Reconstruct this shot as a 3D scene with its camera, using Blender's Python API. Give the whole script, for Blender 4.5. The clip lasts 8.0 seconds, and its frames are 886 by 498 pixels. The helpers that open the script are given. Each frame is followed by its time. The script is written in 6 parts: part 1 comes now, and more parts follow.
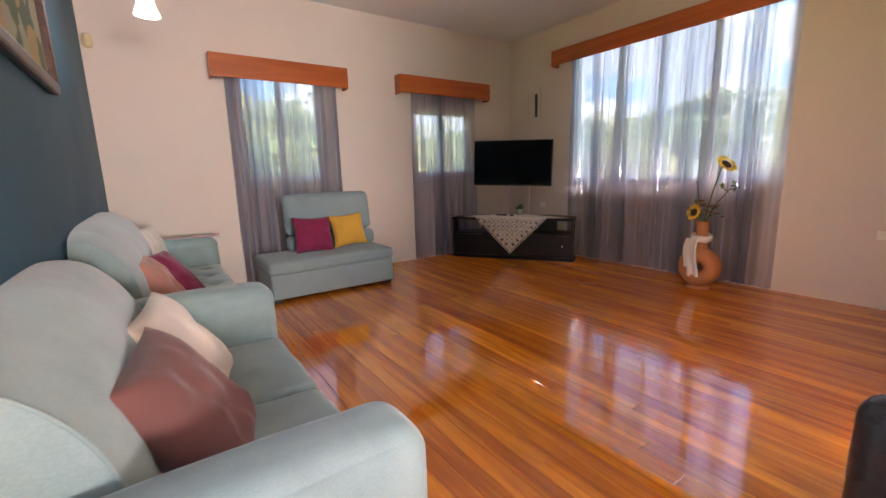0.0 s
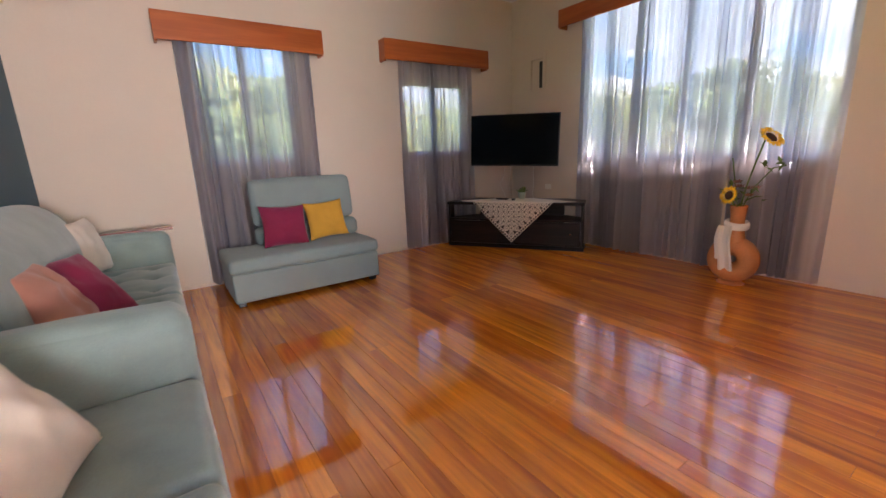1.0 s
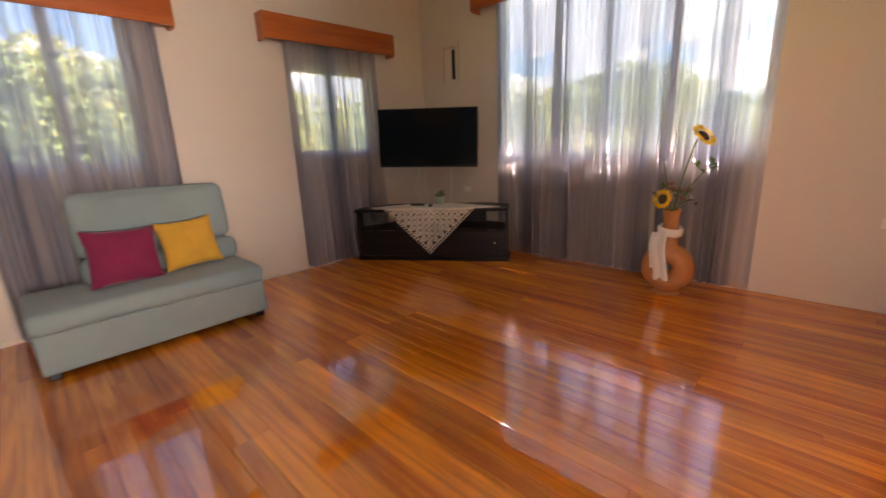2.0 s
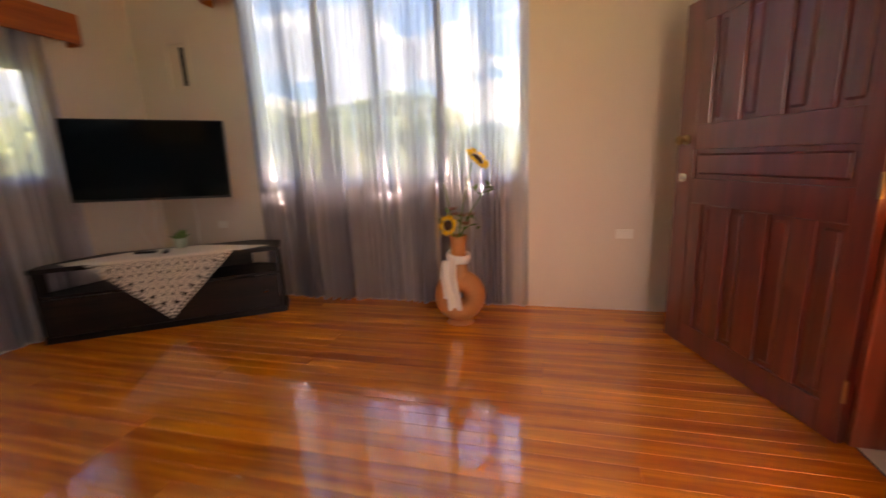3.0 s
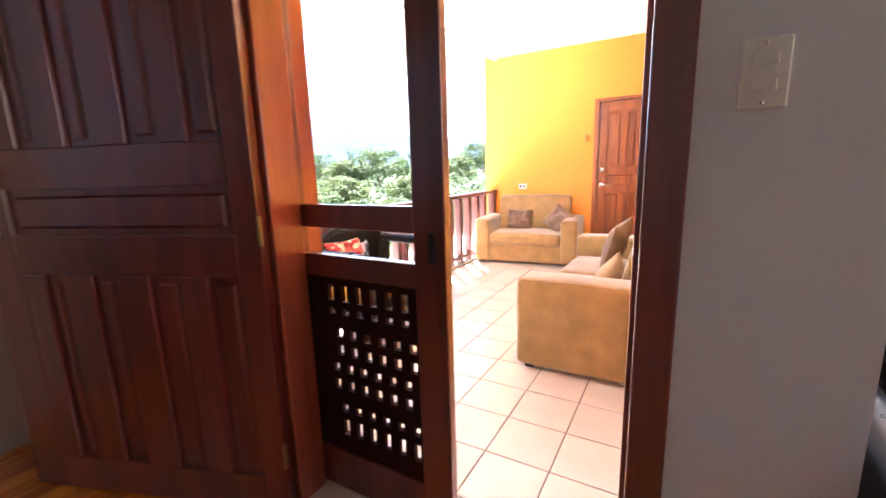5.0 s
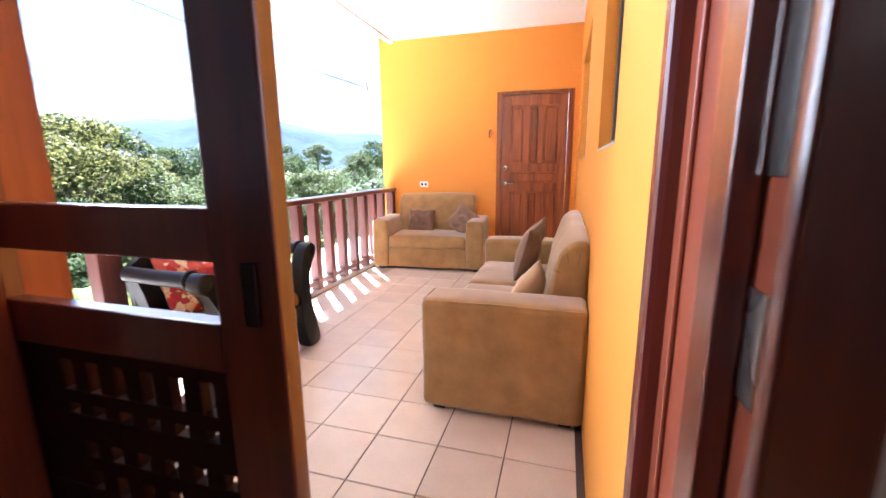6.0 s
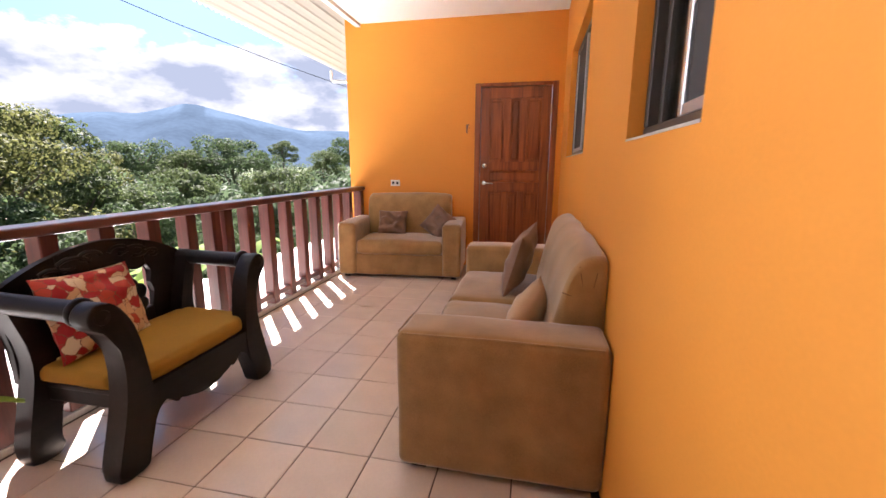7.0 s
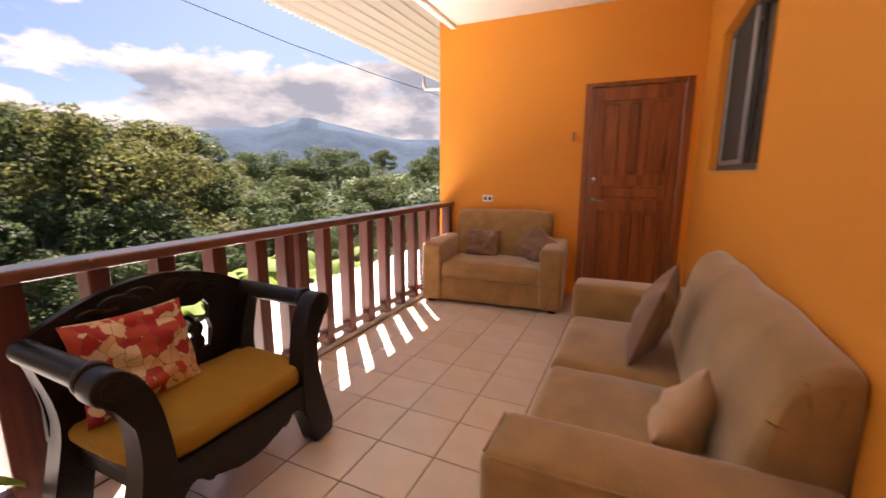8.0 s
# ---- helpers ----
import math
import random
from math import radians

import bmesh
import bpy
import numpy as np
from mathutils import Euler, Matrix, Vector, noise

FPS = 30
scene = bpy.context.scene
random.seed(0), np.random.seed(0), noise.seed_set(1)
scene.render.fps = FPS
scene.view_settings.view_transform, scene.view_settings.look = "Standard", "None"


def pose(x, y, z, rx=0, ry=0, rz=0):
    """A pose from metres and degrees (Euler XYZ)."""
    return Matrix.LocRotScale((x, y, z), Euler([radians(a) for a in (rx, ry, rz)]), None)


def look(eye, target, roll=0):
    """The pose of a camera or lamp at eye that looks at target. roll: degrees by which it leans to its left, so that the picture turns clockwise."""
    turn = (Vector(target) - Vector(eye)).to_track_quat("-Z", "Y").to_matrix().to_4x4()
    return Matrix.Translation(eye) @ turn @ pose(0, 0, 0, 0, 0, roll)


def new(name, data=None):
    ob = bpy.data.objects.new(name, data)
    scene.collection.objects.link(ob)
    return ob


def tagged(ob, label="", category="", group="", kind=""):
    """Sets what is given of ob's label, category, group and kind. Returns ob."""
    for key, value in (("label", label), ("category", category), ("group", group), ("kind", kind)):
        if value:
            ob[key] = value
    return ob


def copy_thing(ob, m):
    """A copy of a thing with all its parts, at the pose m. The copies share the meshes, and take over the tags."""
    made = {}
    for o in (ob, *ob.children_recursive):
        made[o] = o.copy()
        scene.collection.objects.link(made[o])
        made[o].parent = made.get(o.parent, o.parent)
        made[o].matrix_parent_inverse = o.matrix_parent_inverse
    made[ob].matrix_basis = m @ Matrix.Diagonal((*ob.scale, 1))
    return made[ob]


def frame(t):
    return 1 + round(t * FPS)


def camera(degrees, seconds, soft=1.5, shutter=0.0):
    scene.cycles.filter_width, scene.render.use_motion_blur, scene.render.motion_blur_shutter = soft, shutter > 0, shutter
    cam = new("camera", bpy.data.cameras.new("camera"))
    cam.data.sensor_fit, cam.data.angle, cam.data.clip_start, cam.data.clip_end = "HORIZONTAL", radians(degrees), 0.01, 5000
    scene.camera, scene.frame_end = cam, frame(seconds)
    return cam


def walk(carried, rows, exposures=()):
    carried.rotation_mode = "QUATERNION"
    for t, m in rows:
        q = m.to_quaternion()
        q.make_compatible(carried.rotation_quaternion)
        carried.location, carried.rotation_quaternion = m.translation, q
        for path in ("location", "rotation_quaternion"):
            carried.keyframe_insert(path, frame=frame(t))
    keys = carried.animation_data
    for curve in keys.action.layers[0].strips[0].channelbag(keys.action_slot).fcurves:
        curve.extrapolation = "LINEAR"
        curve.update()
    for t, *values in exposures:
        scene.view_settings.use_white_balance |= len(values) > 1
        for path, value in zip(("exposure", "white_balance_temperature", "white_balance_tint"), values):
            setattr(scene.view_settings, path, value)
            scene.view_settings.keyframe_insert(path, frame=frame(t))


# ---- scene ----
cam = camera(94.0, 8.0, shutter=0.32)
PATH = [
    (0, (-0.196, -0.16, 1.263), (0.918, 1.46, 0.897), -1.6),
    (0.5, (0.03, 0.048, 1.24), (1.11, 1.679, 0.821), -1.9),
    (1, (0.244, 0.289, 1.247), (1.336, 1.901, 0.792), -2.3),
    (1.2, (0.341, 0.38, 1.247), (1.448, 1.979, 0.785), -2.1),
    (2.5, (1.04, 1.017, 1.296), (2.69, 2.043, 0.821), -2.9),
    (3, (1.344, 1.1, 1.275), (3.233, 1.599, 0.848), -2.5),
    (3.5, (1.566, 1.141, 1.267), (3.5, 0.852, 0.847), -2.4),
    (4, (1.747, 1.133, 1.287), (3.446, 0.164, 0.866), -2.7),
    (4.5, (1.899, 0.988, 1.295), (3.234, -0.45, 0.907), -2.0),
    (5, (2.028, 0.788, 1.294), (3.011, -0.912, 0.915), -1.7),
    (6.3, (2.282, 0.064, 1.224), (2.764, -1.836, 0.828), -0.2),
    (6.5, (2.304, -0.01, 1.22), (2.751, -1.918, 0.821), -0.1),
    (7, (2.41, -0.224, 1.221), (2.821, -2.141, 0.826), 0.2),
    (7.5, (2.482, -0.463, 1.231), (2.978, -2.364, 0.856), 0.4),
    (8, (2.592, -0.754, 1.293), (3.415, -2.541, 0.929), 0.1),
]
walk(cam, [(t, look(eye, target, roll)) for t, eye, target, roll in PATH],
     exposures=[(0.0, 5.35, 6600, 21), (1.0, 5.28, 6700, 21), (2.5, 5.32, 8100, 25), (3.0, 5.42, 8000, 24), (3.5, 5.15, 7900, 23), (4.0, 4.62, 7900, 25), (4.5, 4.52, 6700, 20), (5.0, 4.8, 5900, 17), (6.3, 3.55, 5600, 17), (7.0, 2.95, 6300, 21), (8.0, 2.55, 7500, 27)])

# ---- world and light ----
SUN_TO = Vector((0.66, -0.75, 1.11)).normalized()
world = bpy.data.worlds.new("sky")
scene.world = world
world.use_nodes = True
wn, wl = world.node_tree.nodes, world.node_tree.links
wn.clear()
w_out = wn.new("ShaderNodeOutputWorld")
w_bg = wn.new("ShaderNodeBackground")
w_sky = wn.new("ShaderNodeTexSky")
w_sky.sky_type, w_sky.sun_disc = "NISHITA", False
w_sky.sun_elevation = math.asin(SUN_TO.z)
w_sky.sun_rotation = math.atan2(SUN_TO.x, SUN_TO.y)
w_sky.dust_density = 1.5
w_co = wn.new("ShaderNodeTexCoord")
w_map = wn.new("ShaderNodeMapping")
w_map.inputs["Scale"].default_value = (1.0, 1.0, 2.2)
w_map.inputs["Location"].default_value = (0.62, 0.35, 0.2)
w_n1 = wn.new("ShaderNodeTexNoise")
w_n1.inputs["Scale"].default_value, w_n1.inputs["Detail"].default_value, w_n1.inputs["Roughness"].default_value = 3.3, 12, 0.58
w_up = wn.new("ShaderNodeVectorMath")
w_up.operation = "ADD"
w_up.inputs[1].default_value = SUN_TO * 0.10
w_n2 = wn.new("ShaderNodeTexNoise")
w_n2.inputs["Scale"].default_value, w_n2.inputs["Detail"].default_value, w_n2.inputs["Roughness"].default_value = 3.3, 9, 0.55
w_sep = wn.new("ShaderNodeSeparateXYZ")
w_lift = wn.new("ShaderNodeMapRange")
w_lift.inputs["From Min"].default_value, w_lift.inputs["From Max"].default_value = 0.05, 0.55
w_lift.inputs["To Min"].default_value, w_lift.inputs["To Max"].default_value = 0.11, -0.17
w_add = wn.new("ShaderNodeMath")
w_add.operation = "ADD"
w_r1 = wn.new("ShaderNodeValToRGB")
w_r1.color_ramp.elements[0].position, w_r1.color_ramp.elements[1].position = 0.495, 0.535
w_r2 = wn.new("ShaderNodeValToRGB")
w_r2.color_ramp.elements[0].position, w_r2.color_ramp.elements[1].position = 0.45, 0.575
w_r2.color_ramp.elements[0].color = (6.6, 6.7, 6.7, 1)
w_r2.color_ramp.elements[1].color = (2.6, 3.0, 3.7, 1)
w_blue = wn.new("ShaderNodeMixRGB")
w_blue.blend_type = "MULTIPLY"
w_blue.inputs["Fac"].default_value, w_blue.inputs["Color2"].default_value = 1.0, (0.50, 0.66, 0.84, 1)
w_mix = wn.new("ShaderNodeMixRGB")
wl.new(w_co.outputs["Generated"], w_map.inputs["Vector"])
wl.new(w_co.outputs["Generated"], w_sep.inputs["Vector"])
wl.new(w_sep.outputs["Z"], w_lift.inputs["Value"])
wl.new(w_map.outputs["Vector"], w_n1.inputs["Vector"])
wl.new(w_map.outputs["Vector"], w_up.inputs[0])
wl.new(w_up.outputs["Vector"], w_n2.inputs["Vector"])
wl.new(w_n1.outputs["Fac"], w_add.inputs[0])
wl.new(w_lift.outputs["Result"], w_add.inputs[1])
wl.new(w_add.outputs[0], w_r1.inputs["Fac"])
wl.new(w_n2.outputs["Fac"], w_r2.inputs["Fac"])
wl.new(w_r1.outputs["Color"], w_mix.inputs["Fac"])
wl.new(w_sky.outputs["Color"], w_blue.inputs["Color1"])
wl.new(w_blue.outputs["Color"], w_mix.inputs["Color1"])
wl.new(w_r2.outputs["Color"], w_mix.inputs["Color2"])
wl.new(w_mix.outputs["Color"], w_bg.inputs["Color"])
w_bg.inputs["Strength"].default_value = 0.028
wl.new(w_bg.outputs["Background"], w_out.inputs["Surface"])

sun = bpy.data.lights.new("sun", "SUN")
sun.energy, sun.angle, sun.color = 5.0, radians(0.55), (1.0, 0.94, 0.86)
new("sun", sun).matrix_world = look((20, -20, 30), Vector((20, -20, 30)) - SUN_TO)


# Area lamps added out of view to brighten the rooms.
def fill_lamp(name, place, toward, w, h, watts, colour=(0.93, 0.97, 1.0)):
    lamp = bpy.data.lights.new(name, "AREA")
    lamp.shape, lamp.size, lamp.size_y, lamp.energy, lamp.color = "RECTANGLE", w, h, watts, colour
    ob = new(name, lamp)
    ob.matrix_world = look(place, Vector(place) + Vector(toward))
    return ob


# Added fill from the unseen far end of the inner room.
fill_lamp("window_light_south", (0.62, -5.215, 1.2), (0.0, 1.0, -0.10), 1.9, 1.2, 13.0, (0.95, 0.98, 1.0))
# Added warm fill from the west; no window is known there.
fill_lamp("window_light_west", (-0.61, -0.47, 1.65), (1.0, 0.12, -0.12), 1.55, 1.4, 0.36, (1.0, 0.72, 0.48)).data.spread = radians(85)
# Added lamp out of view at the rail, brightens the wall by the doorway.
fill_lamp("balcony_sky_light", (4.52, -0.78, 1.95), (-1.0, 0.32, -0.12), 0.64, 1.5, 2.0).data.spread = radians(80)
bulb = bpy.data.lights.new("pendant_bulb", "POINT")
bulb.energy, bulb.color, bulb.shadow_soft_size = 0.15, (1.0, 0.98, 0.92), 0.05
new("pendant_bulb", bulb).location = (-0.08, 3.5, 2.32)

# ---- materials ----


def material(name, colour, rough=0.6, metal=0.0, vary=0.12, scale=3.0, fine=60.0, bump=0.0, spec=0.5, coat=0.0, sheen=0.0,
             island=0.0, objvary=0.0, stretch=(1, 1, 1), rough_vary=0.1, bump_scale=None):
    """Principled surface with colour variation at two scales, and fine relief."""
    m = bpy.data.materials.new(name)
    m.use_nodes = True
    n, l = m.node_tree.nodes, m.node_tree.links
    b = n["Principled BSDF"]
    b.inputs["Roughness"].default_value, b.inputs["Metallic"].default_value = rough, metal
    b.inputs["Specular IOR Level"].default_value = spec
    b.inputs["Coat Weight"].default_value = coat
    b.inputs["Coat Roughness"].default_value = 0.08
    if sheen:
        b.inputs["Sheen Weight"].default_value = sheen
        b.inputs["Sheen Roughness"].default_value = 0.4
    co = n.new("ShaderNodeTexCoord")
    mp = n.new("ShaderNodeMapping")
    mp.inputs["Scale"].default_value = stretch
    l.new(co.outputs["Object"], mp.inputs["Vector"])
    big, small = n.new("ShaderNodeTexNoise"), n.new("ShaderNodeTexNoise")
    big.inputs["Scale"].default_value, big.inputs["Detail"].default_value = scale, 5
    small.inputs["Scale"].default_value, small.inputs["Detail"].default_value = fine, 3
    l.new(mp.outputs["Vector"], big.inputs["Vector"])
    l.new(mp.outputs["Vector"], small.inputs["Vector"])
    add = n.new("ShaderNodeMath")
    add.operation = "ADD"
    l.new(big.outputs["Fac"], add.inputs[0])
    half = n.new("ShaderNodeMath")
    half.operation = "MULTIPLY"
    half.inputs[1].default_value = 0.5
    l.new(small.outputs["Fac"], half.inputs[0])
    l.new(half.outputs[0], add.inputs[1])
    rng = n.new("ShaderNodeMapRange")
    rng.inputs["From Min"].default_value, rng.inputs["From Max"].default_value = 0.45, 1.05
    rng.inputs["To Min"].default_value, rng.inputs["To Max"].default_value = 1 - vary, 1 + vary
    l.new(add.outputs[0], rng.inputs["Value"])
    last = rng.outputs["Result"]
    for amount, kind in ((island, "Geometry"), (objvary, "Object")):
        if amount:
            g = n.new("ShaderNodeNewGeometry" if kind == "Geometry" else "ShaderNodeObjectInfo")
            r2 = n.new("ShaderNodeMapRange")
            r2.inputs["To Min"].default_value, r2.inputs["To Max"].default_value = 1 - amount, 1 + amount
            l.new(g.outputs["Random Per Island" if kind == "Geometry" else "Random"], r2.inputs["Value"])
            mul = n.new("ShaderNodeMath")
            mul.operation = "MULTIPLY"
            l.new(last, mul.inputs[0])
            l.new(r2.outputs["Result"], mul.inputs[1])
            last = mul.outputs[0]
    vm = n.new("ShaderNodeVectorMath")
    vm.operation = "SCALE"
    vm.inputs[0].default_value = colour
    l.new(last, vm.inputs["Scale"])
    l.new(vm.outputs["Vector"], b.inputs["Base Color"])
    rr = n.new("ShaderNodeMapRange")
    rr.inputs["To Min"].default_value, rr.inputs["To Max"].default_value = max(0.02, rough - rough_vary), min(1, rough + rough_vary)
    l.new(big.outputs["Fac"], rr.inputs["Value"])
    l.new(rr.outputs["Result"], b.inputs["Roughness"])
    if bump:
        bp = n.new("ShaderNodeBump")
        bp.inputs["Strength"].default_value, bp.inputs["Distance"].default_value = bump, 0.004
        src = small
        if bump_scale:
            src = n.new("ShaderNodeTexNoise")
            src.inputs["Scale"].default_value, src.inputs["Detail"].default_value = bump_scale, 4
            l.new(mp.outputs["Vector"], src.inputs["Vector"])
        l.new(src.outputs["Fac"], bp.inputs["Height"])
        l.new(bp.outputs["Normal"], b.inputs["Normal"])
    return m


def wood(name, dark, light, rough, axis="Y", coat=0.0, scale=1.0, objvary=0.0, spec=0.5, hue=0.0, relief=0.12):
    """Grained wood along one axis."""
    m = bpy.data.materials.new(name)
    m.use_nodes = True
    n, l = m.node_tree.nodes, m.node_tree.links
    b = n["Principled BSDF"]
    b.inputs["Specular IOR Level"].default_value = spec
    b.inputs["Coat Weight"].default_value, b.inputs["Coat Roughness"].default_value = coat, 0.045
    co = n.new("ShaderNodeTexCoord")
    off = n.new("ShaderNodeObjectInfo")
    sh = n.new("ShaderNodeVectorMath")
    sh.operation = "MULTIPLY_ADD"
    sh.inputs[1].default_value = (37.0, 53.0, 11.0)
    comb = n.new("ShaderNodeCombineXYZ")
    for k in "XYZ":
        l.new(off.outputs["Random"], comb.inputs[k])
    l.new(comb.outputs["Vector"], sh.inputs[0])
    l.new(co.outputs["Object"], sh.inputs[2])
    mp = n.new("ShaderNodeMapping")
    st = {"X": (0.6, 9, 9), "Y": (9, 0.6, 9), "Z": (9, 9, 0.6)}[axis]
    mp.inputs["Scale"].default_value = [s * scale for s in st]
    l.new(sh.outputs["Vector"], mp.inputs["Vector"])
    a, c = n.new("ShaderNodeTexNoise"), n.new("ShaderNodeTexNoise")
    a.inputs["Scale"].default_value, a.inputs["Detail"].default_value, a.inputs["Distortion"].default_value = 1.4, 8, 1.1
    c.inputs["Scale"].default_value, c.inputs["Detail"].default_value = 9.0, 4
    l.new(mp.outputs["Vector"], a.inputs["Vector"])
    l.new(mp.outputs["Vector"], c.inputs["Vector"])
    mixf = n.new("ShaderNodeMath")
    mixf.operation = "MULTIPLY_ADD"
    mixf.inputs[1].default_value = 0.35
    l.new(c.outputs["Fac"], mixf.inputs[0])
    l.new(a.outputs["Fac"], mixf.inputs[2])
    ramp = n.new("ShaderNodeValToRGB")
    ramp.color_ramp.elements[0].position, ramp.color_ramp.elements[1].position = 0.5, 0.85
    ramp.color_ramp.elements[0].color, ramp.color_ramp.elements[1].color = (*dark, 1), (*light, 1)
    l.new(mixf.outputs[0], ramp.inputs["Fac"])
    last = ramp.outputs["Color"]
    if objvary:
        r2 = n.new("ShaderNodeMapRange")
        r2.inputs["To Min"].default_value, r2.inputs["To Max"].default_value = 1 - objvary, 1 + objvary
        l.new(off.outputs["Random"], r2.inputs["Value"])
        hsv = n.new("ShaderNodeHueSaturation")
        l.new(last, hsv.inputs["Color"])
        l.new(r2.outputs["Result"], hsv.inputs["Value"])
        if hue:
            r3 = n.new("ShaderNodeMapRange")
            r3.inputs["To Min"].default_value, r3.inputs["To Max"].default_value = 0.5 - hue, 0.5 + hue
            l.new(off.outputs["Random"], r3.inputs["Value"])
            l.new(r3.outputs["Result"], hsv.inputs["Hue"])
        last = hsv.outputs["Color"]
    l.new(last, b.inputs["Base Color"])
    rr = n.new("ShaderNodeMapRange")
    rr.inputs["To Min"].default_value, rr.inputs["To Max"].default_value = max(0.03, rough - 0.07), rough + 0.1
    l.new(a.outputs["Fac"], rr.inputs["Value"])
    l.new(rr.outputs["Result"], b.inputs["Roughness"])
    bp = n.new("ShaderNodeBump")
    bp.inputs["Strength"].default_value, bp.inputs["Distance"].default_value = relief, 0.003
    l.new(mixf.outputs[0], bp.inputs["Height"])
    l.new(bp.outputs["Normal"], b.inputs["Normal"])
    return m


def leafy(name, colour, island=0.5):
    """Leaf blades lit from above and through."""
    m = material(name, colour, 0.7, vary=0.2, scale=0.4, fine=3, island=island, spec=0.15)
    n, l = m.node_tree.nodes, m.node_tree.links
    b, out = n["Principled BSDF"], n["Material Output"]
    tr, mx = n.new("ShaderNodeBsdfTranslucent"), n.new("ShaderNodeMixShader")
    hs = n.new("ShaderNodeHueSaturation")
    hs.inputs["Hue"].default_value, hs.inputs["Value"].default_value = 0.49, 1.0
    l.new(b.inputs["Base Color"].links[0].from_socket, hs.inputs["Color"])
    l.new(hs.outputs["Color"], tr.inputs["Color"])
    mx.inputs["Fac"].default_value = 0.42
    l.new(b.outputs[0], mx.inputs[1])
    l.new(tr.outputs[0], mx.inputs[2])
    l.new(mx.outputs[0], out.inputs["Surface"])
    return m


def sheer(name, colour, clear):
    """Thin curtain cloth: part open weave, part lit through."""
    m = bpy.data.materials.new(name)
    m.use_nodes = True
    n, l = m.node_tree.nodes, m.node_tree.links
    n.remove(n["Principled BSDF"])
    out = n["Material Output"]
    df, tl, tp = n.new("ShaderNodeBsdfDiffuse"), n.new("ShaderNodeBsdfTranslucent"), n.new("ShaderNodeBsdfTransparent")
    co, mp, nz = n.new("ShaderNodeTexCoord"), n.new("ShaderNodeMapping"), n.new("ShaderNodeTexNoise")
    mp.inputs["Scale"].default_value = (24, 24, 0.35)
    nz.inputs["Scale"].default_value, nz.inputs["Detail"].default_value = 1.0, 3
    l.new(co.outputs["Object"], mp.inputs["Vector"])
    l.new(mp.outputs["Vector"], nz.inputs["Vector"])
    mp2, nz2, both = n.new("ShaderNodeMapping"), n.new("ShaderNodeTexNoise"), n.new("ShaderNodeMath")
    mp2.inputs["Scale"].default_value = (3.4, 3.4, 0.05)
    nz2.inputs["Scale"].default_value, nz2.inputs["Detail"].default_value = 1.0, 2
    both.operation = "ADD"
    l.new(co.outputs["Object"], mp2.inputs["Vector"])
    l.new(mp2.outputs["Vector"], nz2.inputs["Vector"])
    l.new(nz.outputs["Fac"], both.inputs[0])
    l.new(nz2.outputs["Fac"], both.inputs[1])
    rg = n.new("ShaderNodeMapRange")
    rg.inputs["From Min"].default_value, rg.inputs["From Max"].default_value = 0.7, 1.3
    rg.inputs["To Min"].default_value, rg.inputs["To Max"].default_value = clear - 0.15, clear + 0.15
    l.new(both.outputs[0], rg.inputs["Value"])
    tr = n.new("ShaderNodeValToRGB")
    tr.color_ramp.elements[0].position, tr.color_ramp.elements[1].position = 0.38, 0.60
    tr.color_ramp.elements[0].color, tr.color_ramp.elements[1].color = (0.46, 0.50, 0.62, 1), (0.90, 0.91, 0.96, 1)
    l.new(nz2.outputs["Fac"], tr.inputs["Fac"])
    l.new(tr.outputs["Color"], tl.inputs["Color"])
    # Upright dark and light streaks: fold shading and doubled cloth put into the colour.
    cr = n.new("ShaderNodeValToRGB")
    cr.color_ramp.elements[0].position, cr.color_ramp.elements[1].position = 0.36, 0.62
    cr.color_ramp.elements[0].color, cr.color_ramp.elements[1].color = (*[c * 0.55 for c in colour], 1), (*[min(1, c * 1.35) for c in colour], 1)
    l.new(nz.outputs["Fac"], cr.inputs["Fac"])
    l.new(cr.outputs["Color"], df.inputs["Color"])
    m1, m2 = n.new("ShaderNodeMixShader"), n.new("ShaderNodeMixShader")
    m1.inputs["Fac"].default_value = 0.74
    l.new(df.outputs[0], m1.inputs[1])
    l.new(tl.outputs[0], m1.inputs[2])
    l.new(rg.outputs["Result"], m2.inputs["Fac"])
    l.new(m1.outputs[0], m2.inputs[1])
    l.new(tp.outputs[0], m2.inputs[2])
    l.new(m2.outputs[0], out.inputs["Surface"])
    return m


def glass(name, tint=(0.96, 0.98, 0.98)):
    m = bpy.data.materials.new(name)
    m.use_nodes = True
    n, l = m.node_tree.nodes, m.node_tree.links
    n.remove(n["Principled BSDF"])
    gl, tp, mx, fr = n.new("ShaderNodeBsdfGlossy"), n.new("ShaderNodeBsdfTransparent"), n.new("ShaderNodeMixShader"), n.new("ShaderNodeFresnel")
    gl.inputs["Roughness"].default_value = 0.02
    tp.inputs["Color"].default_value = (*tint, 1)
    l.new(fr.outputs[0], mx.inputs[0])
    l.new(tp.outputs[0], mx.inputs[1])
    l.new(gl.outputs[0], mx.inputs[2])
    l.new(mx.outputs[0], n["Material Output"].inputs["Surface"])
    return m


def glow(name, colour, strength):
    m = bpy.data.materials.new(name)
    m.use_nodes = True
    b = m.node_tree.nodes["Principled BSDF"]
    b.inputs["Base Color"].default_value = (*colour, 1)
    b.inputs["Emission Color"].default_value = (*colour, 1)
    b.inputs["Emission Strength"].default_value = strength
    return m


